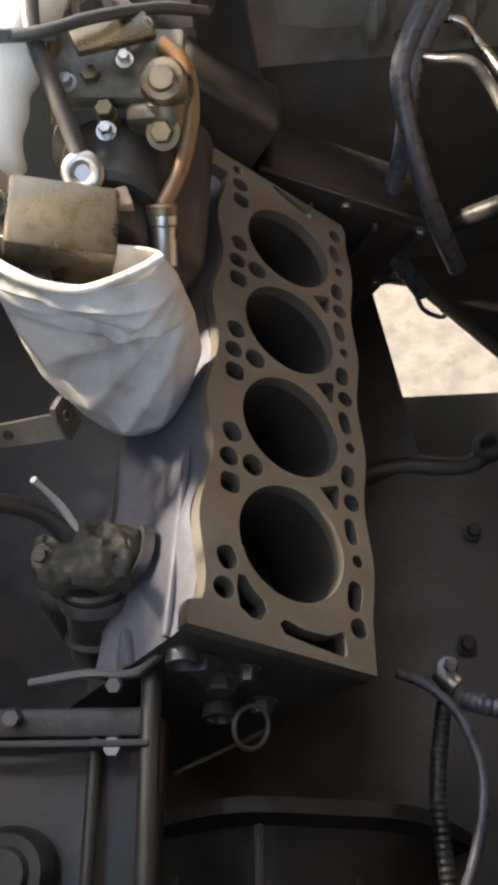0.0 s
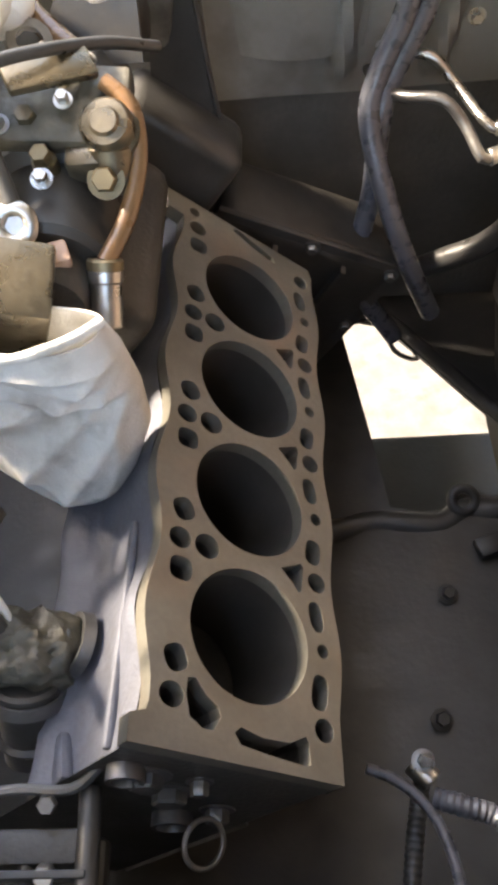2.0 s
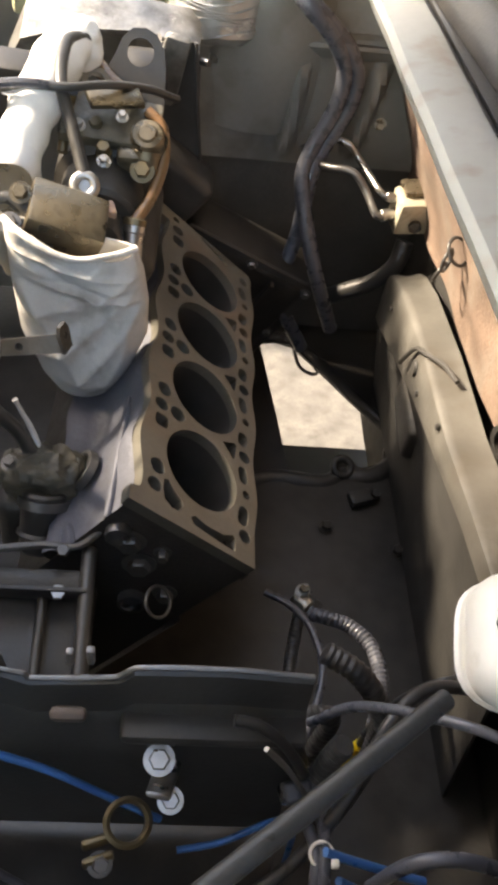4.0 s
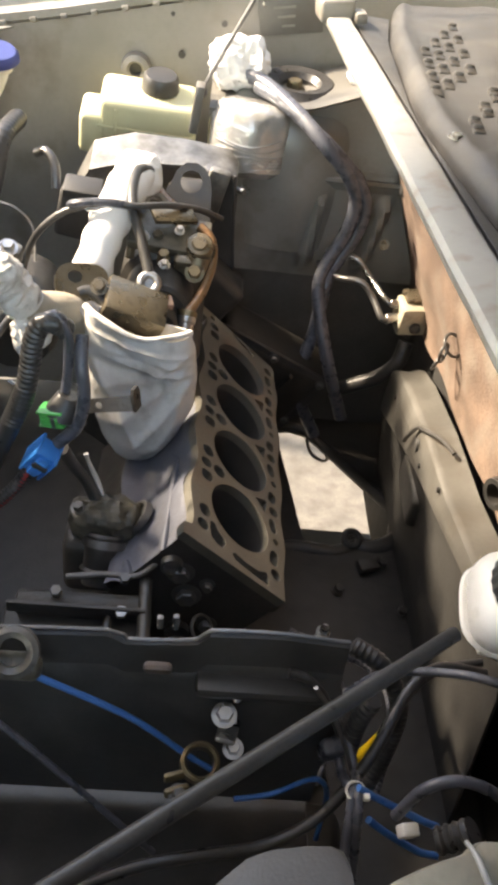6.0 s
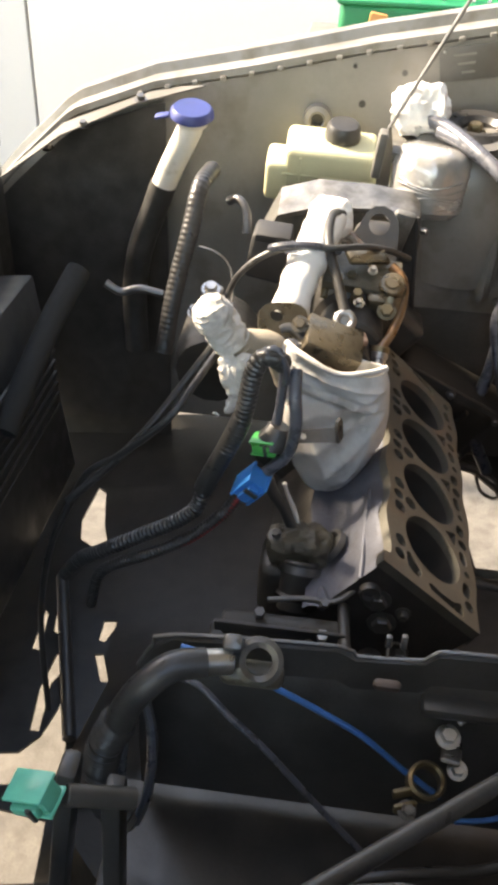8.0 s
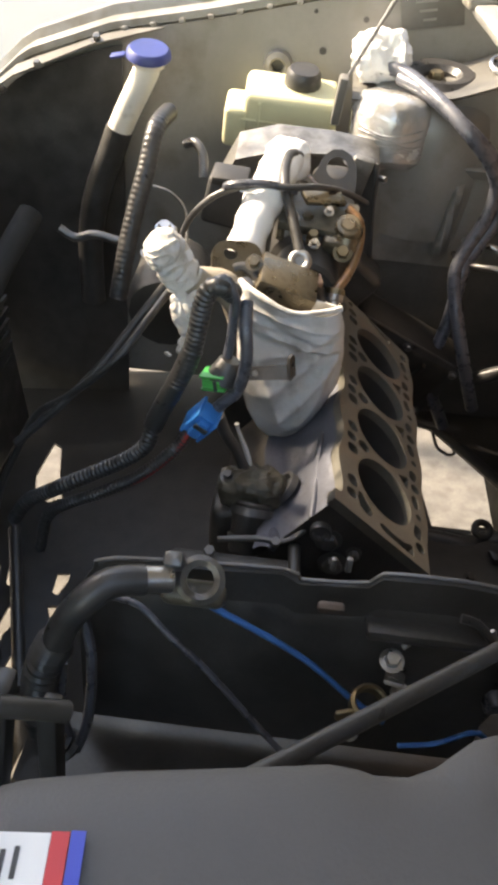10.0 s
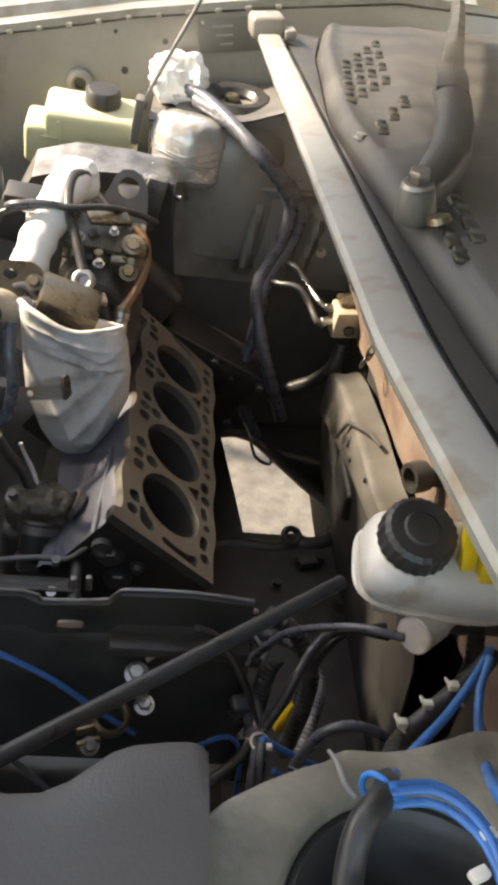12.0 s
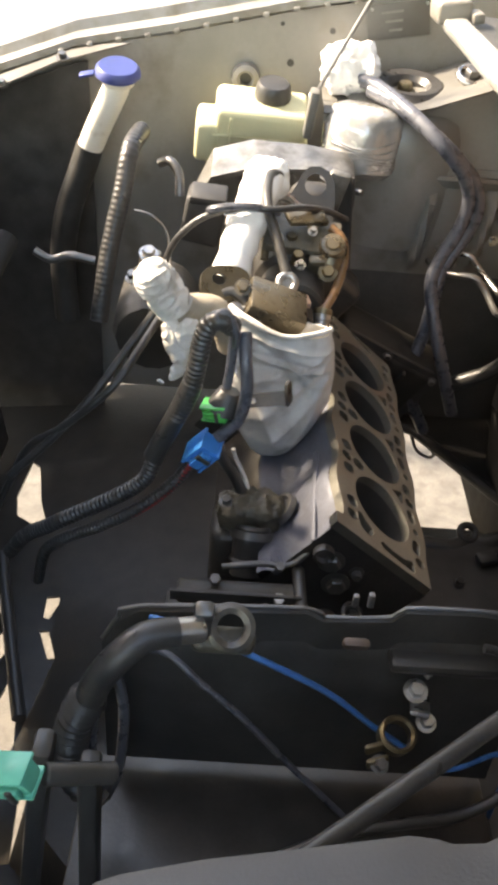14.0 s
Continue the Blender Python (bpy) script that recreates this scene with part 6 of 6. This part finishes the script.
def make_cover():
    c = thing("battery_cover", (-0.06, -0.54, 0.75), "large dark grey plastic battery cover with a paper label", "battery cover")
    edge = [(-0.158, -0.485), (-0.1575, -0.476), (-0.1555, -0.468), (-0.1505, -0.462), (-0.142, -0.4585), (-0.1143, -0.452), (-0.07, -0.4440), (-0.04, -0.4385), (-0.030, -0.4390), (-0.024, -0.4405), (-0.012, -0.4395), (-0.002, -0.4345), (0.006, -0.4275), (0.013, -0.4215), (0.021, -0.4180), (0.035, -0.4155), (0.044, -0.4150), (0.0485, -0.4165), (0.0505, -0.421)]
    rows = []
    for dy, dz in ((0.0, -0.20), (0.0, -0.012), (-0.002, -0.003), (-0.008, 0.0), (-0.03, 0.001), (-0.09, 0.002), (-0.16, 0.002), (-0.20, 0.0), (-0.202, -0.02), (-0.202, -0.2)):
        rows.append([(x, (y + dy) if dy > -0.05 else min(y - 0.03, -0.45 + dy), 0.988 + dz + 0.0006 * noise.noise(V(x * 30, dy * 30, 0))) for x, y in edge])
    part("lid", thicken(strip(rows), 0.003), M_COVER, c)
    part("side", thicken(strip([[(0.0505, y, z) for y in (-0.421, -0.47, -0.52, -0.58, -0.645)] for z in (0.985, 0.96, 0.79)] + [[(0.060, y, 0.70) for y in (-0.421, -0.47, -0.52, -0.58, -0.645)]]), 0.003), M_BLACK, c)
    part("left_side", thicken(strip([[(-0.158 - dx, y, z) for y in (-0.484, -0.53, -0.58, -0.645)] for z, dx in ((0.985, 0.0), (0.96, 0.001), (0.79, 0.004))]), 0.003), M_BLACK, c)
    paper = part("label", box((-0.1385, -0.4965, 0.9910), (0.024, 0.028, 0.001), pose(0, 0, 0, 0, 0, 6), 0), M_STICKER, c, "white paper label")
    part("label_red", box((-0.1240, -0.4905, 0.9912), (0.0058, 0.020, 0.001), pose(0, 0, 0, 0, 0, 6), 0), M_STRED, paper)
    part("label_blue", box((-0.1185, -0.4895, 0.9912), (0.0046, 0.020, 0.001), pose(0, 0, 0, 0, 0, 6), 0), M_STBLUE, paper)
    for i in range(3):
        part("label_bar", box((-0.1365 - 0.004 * i, -0.492 - 0.0015 * i, 0.9916), (0.0016, 0.010, 0.0008), pose(0, 0, 0, 0, 0, 6), 0), M_INK, paper)
    return c


make_cover()


def make_near_tower():
    t = thing("near_strut_tower", (0.138, -0.468, 0.60), "dusty olive-grey suspension turret with a black centre", "strut tower")
    rim = [(0.040, -0.470), (0.041, -0.448), (0.046, -0.436), (0.0526, -0.4281), (0.0611, -0.4201), (0.0759, -0.4116), (0.0913, -0.4043), (0.1060, -0.3990), (0.1105, -0.3960), (0.1150, -0.3932), (0.1392, -0.3924), (0.1597, -0.3865), (0.1775, -0.3803), (0.1913, -0.3786), (0.215, -0.3830), (0.245, -0.40), (0.262, -0.44), (0.262, -0.50), (0.24, -0.545), (0.20, -0.575), (0.14, -0.585), (0.09, -0.57), (0.055, -0.53)]
    loop = smooth_path([(x, y, 0.0) for x, y in rim + rim[:1]], 0.004)[:-1]
    mid = V(0.138, -0.468, 0.0)

    def ring_at(scale, z, rough=0.0):
        row = []
        for p in loop:
            q = mid + (p - mid) * scale
            row.append((q.x, q.y, z + rough * noise.noise(q * 70)))
        return row + row[:1]

    def bore(r, z):
        row = []
        for p in loop:
            d = (p - mid).normalized()
            row.append((mid.x + d.x * r, mid.y + d.y * r, z))
        return row + row[:1]
    skirt = [ring_at(1.22, 0.70), ring_at(1.12, 0.86), ring_at(1.05, 0.925), ring_at(1.015, 0.943), ring_at(1.0, 0.949), ring_at(0.975, 0.9525, 0.0012), ring_at(0.93, 0.9530, 0.0015), ring_at(0.88, 0.9522, 0.0015)]
    part("turret", thicken(strip(skirt + [bore(0.0590, 0.9515), bore(0.0565, 0.9500), bore(0.0550, 0.9460), bore(0.0548, 0.90)]), 0.002), M_TURRET, t)
    part("weld_seam", tube([(0.1085, -0.3945, 0.9510), (0.1105, -0.402, 0.9540), (0.1118, -0.409, 0.9545), (0.1135, -0.4135, 0.9535), (0.1175, -0.4170, 0.9515)], 0.0012, 10, 0.002, 0, 0.005, 0.6), M_RAIL, t, "pale raised weld seam")
    c0 = pose(0.138, -0.468, 0.946)
    cup = part("bearing", lathe([(0.0545, -0.004), (0.0515, -0.003), (0.047, -0.008), (0.043, -0.024), (0.034, -0.034), (0.024, -0.034), (0.021, -0.020), (0.012, -0.018), (0, -0.018)], c0, 48), M_BLACK, t, "black rubber bearing cup")
    part("nut", hexbolt((0.138, -0.468, 0.928), (0, 0, 1), 0.009, 0.010), M_GREYSTEEL, cup)
    return t


make_near_tower()
LOOM = [(0.232, -0.285, 0.897), (0.217, -0.3, 0.896), (0.193, -0.315, 0.882), (0.169, -0.335, 0.877), (0.142, -0.39, 0.929), (0.122, -0.432, 0.979), (0.109, -0.449, 0.985), (0.105, -0.459, 0.975), (0.102, -0.478, 0.968), (0.101, -0.502, 0.955)]
hose("wiring_loom", LOOM, 0.0058, M_RUBBER, "black taped wiring loom over the near turret", "loom")
for i in range(3):
    hose("cable", [(x - 0.001 * i, y - 0.0040 * i, z + 0.002 * (i % 2)) for x, y, z in [(0.122, -0.433, 0.985), (0.139, -0.431, 0.985), (0.15, -0.437, 0.985), (0.158, -0.449, 0.985), (0.16, -0.469, 0.985)]], 0.0019, M_BLUEW, "bright blue cable coiled over the near turret", "cable")
hose("cable", [(0.226, -0.29, 0.908), (0.212, -0.31, 0.908), (0.19, -0.335, 0.902), (0.153, -0.38, 0.926), (0.128, -0.42, 0.968)], 0.0027, M_BLUEW, "bright blue cable along the loom", "cable")
hose("cable", [(0.222, -0.3, 0.912), (0.212, -0.32, 0.906), (0.205, -0.35, 0.903), (0.166, -0.433, 0.985), (0.173, -0.449, 0.985)], 0.0027, M_BLUEW, "bright blue cable looping off the loom", "cable")
for p in [(0.174, -0.325, 0.876), (0.191, -0.313, 0.878), (0.206, -0.305, 0.886)]:
    solo("cable_tie", join(ring(p, (-0.75, -0.2, -0.6), 0.0088, 0.0009), box((p[0] - 0.004, p[1] - 0.004, p[2] + 0.010), (0.006, 0.005, 0.005), None, 0.001)), M_RES, "white cable tie on the loom", "cable tie", "white cable ties")
for p in ((0.157, -0.452, 0.985), (0.15, -0.467, 0.985)):
    solo("cable_tie", box(p, (0.008, 0.005, 0.004), pose(0, 0, 0, 0, 0, 25), 0.001), M_RES, "white cable tie end on the blue coil", "cable tie", "white cable ties")
solo("cable_tie", join(ring((0.119, -0.4305, 0.978), (0.75, 0.75, -0.2), 0.0070, 0.0015), box((0.1235, -0.4365, 0.985), (0.006, 0.009, 0.004), pose(0, 0, 0, 0, 0, 30), 0.0012)), M_BLUE, "bright blue cable tie", "cable tie")


def make_reservoir():
    r = thing("brake_reservoir", (0.20, -0.225, 0.86), "milky plastic brake fluid reservoir with a black screw cap", "reservoir")
    m = pose(0.203, -0.238, 0.924, 20, 4, -4)
    part("body", box((0, 0, 0), (0.104, 0.060, 0.042), m, 0.019, 6), M_RES, r)
    part("seam", lathe([(0, -0.002), (1.0, -0.002), (1.03, 0.0), (1.0, 0.002), (0, 0.002)], m @ pose(0, 0, -0.012) @ Matrix.Diagonal((0.053, 0.031, 1, 1)), 48, lambda k: (abs(math.cos(2 * math.pi * k)) ** 3.6 + abs(math.sin(2 * math.pi * k)) ** 3.6) ** (-1 / 3.6)), M_RES, r)
    part("foot", box((0, 0, 0), (0.08, 0.04, 0.02), m @ pose(0.005, 0, -0.034), 0.006), M_RES, r)
    part("neck", rod(m @ V(-0.026, 0, 0.016), m @ V(-0.026, 0, 0.027), 0.021, 0.021, 26), M_RES, r)
    part("cap", lathe([(0, 0.0165), (0.010, 0.0165), (0.0115, 0.0155), (0.0195, 0.0155), (0.0225, 0.013), (0.0235, 0.0), (0.0, 0.0)], m @ pose(-0.026, 0, 0.025), 48, lambda k: 1 + 0.018 * math.cos(2 * math.pi * 24 * k)), M_BLACK, r, "black ribbed screw cap", 18.0)
    part("master_cylinder", rod((0.20, -0.205, 0.852), (0.30, -0.205, 0.857), 0.018, 0.02, 24), M_GREYSTEEL, r)
    part("outlet", join(rod((0.186, -0.270, 0.893), (0.206, -0.253, 0.889), 0.0125, 0.011, 22), rod((0.206, -0.253, 0.889), (0.224, -0.235, 0.885), 0.009, 0.009)), M_RES, r, "white round outlet plug")
    return r


make_reservoir()
hose("cable", [(0.182, -0.268, 0.889), (0.155, -0.25, 0.876), (0.12, -0.225, 0.84), (0.10, -0.215, 0.80)], 0.0028, M_RUBBER2, "thin black pipe from the reservoir", "pipe")


def make_yellow_plug():
    y = thing("yellow_connector", (0.222, -0.262, 0.90), "yellow plug connector with a black lead behind the reservoir", "connector")
    part("shell", box((0.2075, -0.256, 0.958), (0.010, 0.010, 0.034), pose(0, 0, 0, 0, -8, 0), 0.002), M_YELLOW, y)
    part("shell_back", box((0.2225, -0.258, 0.938), (0.010, 0.010, 0.038), pose(0, 0, 0, 0, -8, 0), 0.002), M_YELLOW, y)
    part("lead", tube([(0.226, -0.256, 0.92), (0.232, -0.256, 0.89), (0.236, -0.26, 0.86), (0.238, -0.255, 0.83)], 0.006, 12, 0.006, 0.12, 0.006), M_BLACK, y)
    return y


make_yellow_plug()


# ---- beyond the wing: green tool case on a stand ----
def make_case():
    c = thing("tool_case", (0.12, 1.32, 0.90), "open green plastic tool case with tools", "tool case")
    part("tray", join(box((0.115, 1.36, 0.99), (0.50, 0.16, 0.09), None, 0.015, 3)), M_CASE, c)
    part("rim", box((0.115, 1.36, 1.035), (0.51, 0.17, 0.010), None, 0.004), M_CASE, c)
    part("lid", box((0.155, 1.47, 1.12), (0.50, 0.02, 0.18), pose(0, 0, 0, -10, 0, 0), 0.008), M_BLACK, c, "dark inside of the lid")
    for i, x in enumerate((0.02, 0.07, 0.13, 0.16, 0.20)):
        part("tool", rod((x, 1.33, 1.04), (x + 0.01 * (i % 2), 1.35, 1.10 + 0.01 * (i % 3)), 0.004), M_STEEL, c)
    return c


make_case()
solo("wood_block", box((-0.06, 1.265, 0.985), (0.035, 0.02, 0.07), pose(0, 0, 0, 0, 8, 0), 0.003), M_ORANGE, "small orange-brown wooden block", "wood block")
solo("work_stand", join(box((0.15, 1.36, 0.945), (0.7, 0.35, 0.02), None, 0.004), *[box((x, y, 0.468), (0.04, 0.04, 0.936), None, 0.004) for x in (-0.15, 0.45) for y in (1.22, 1.50)]), M_BODY2, "grey work stand behind the car", "stand")
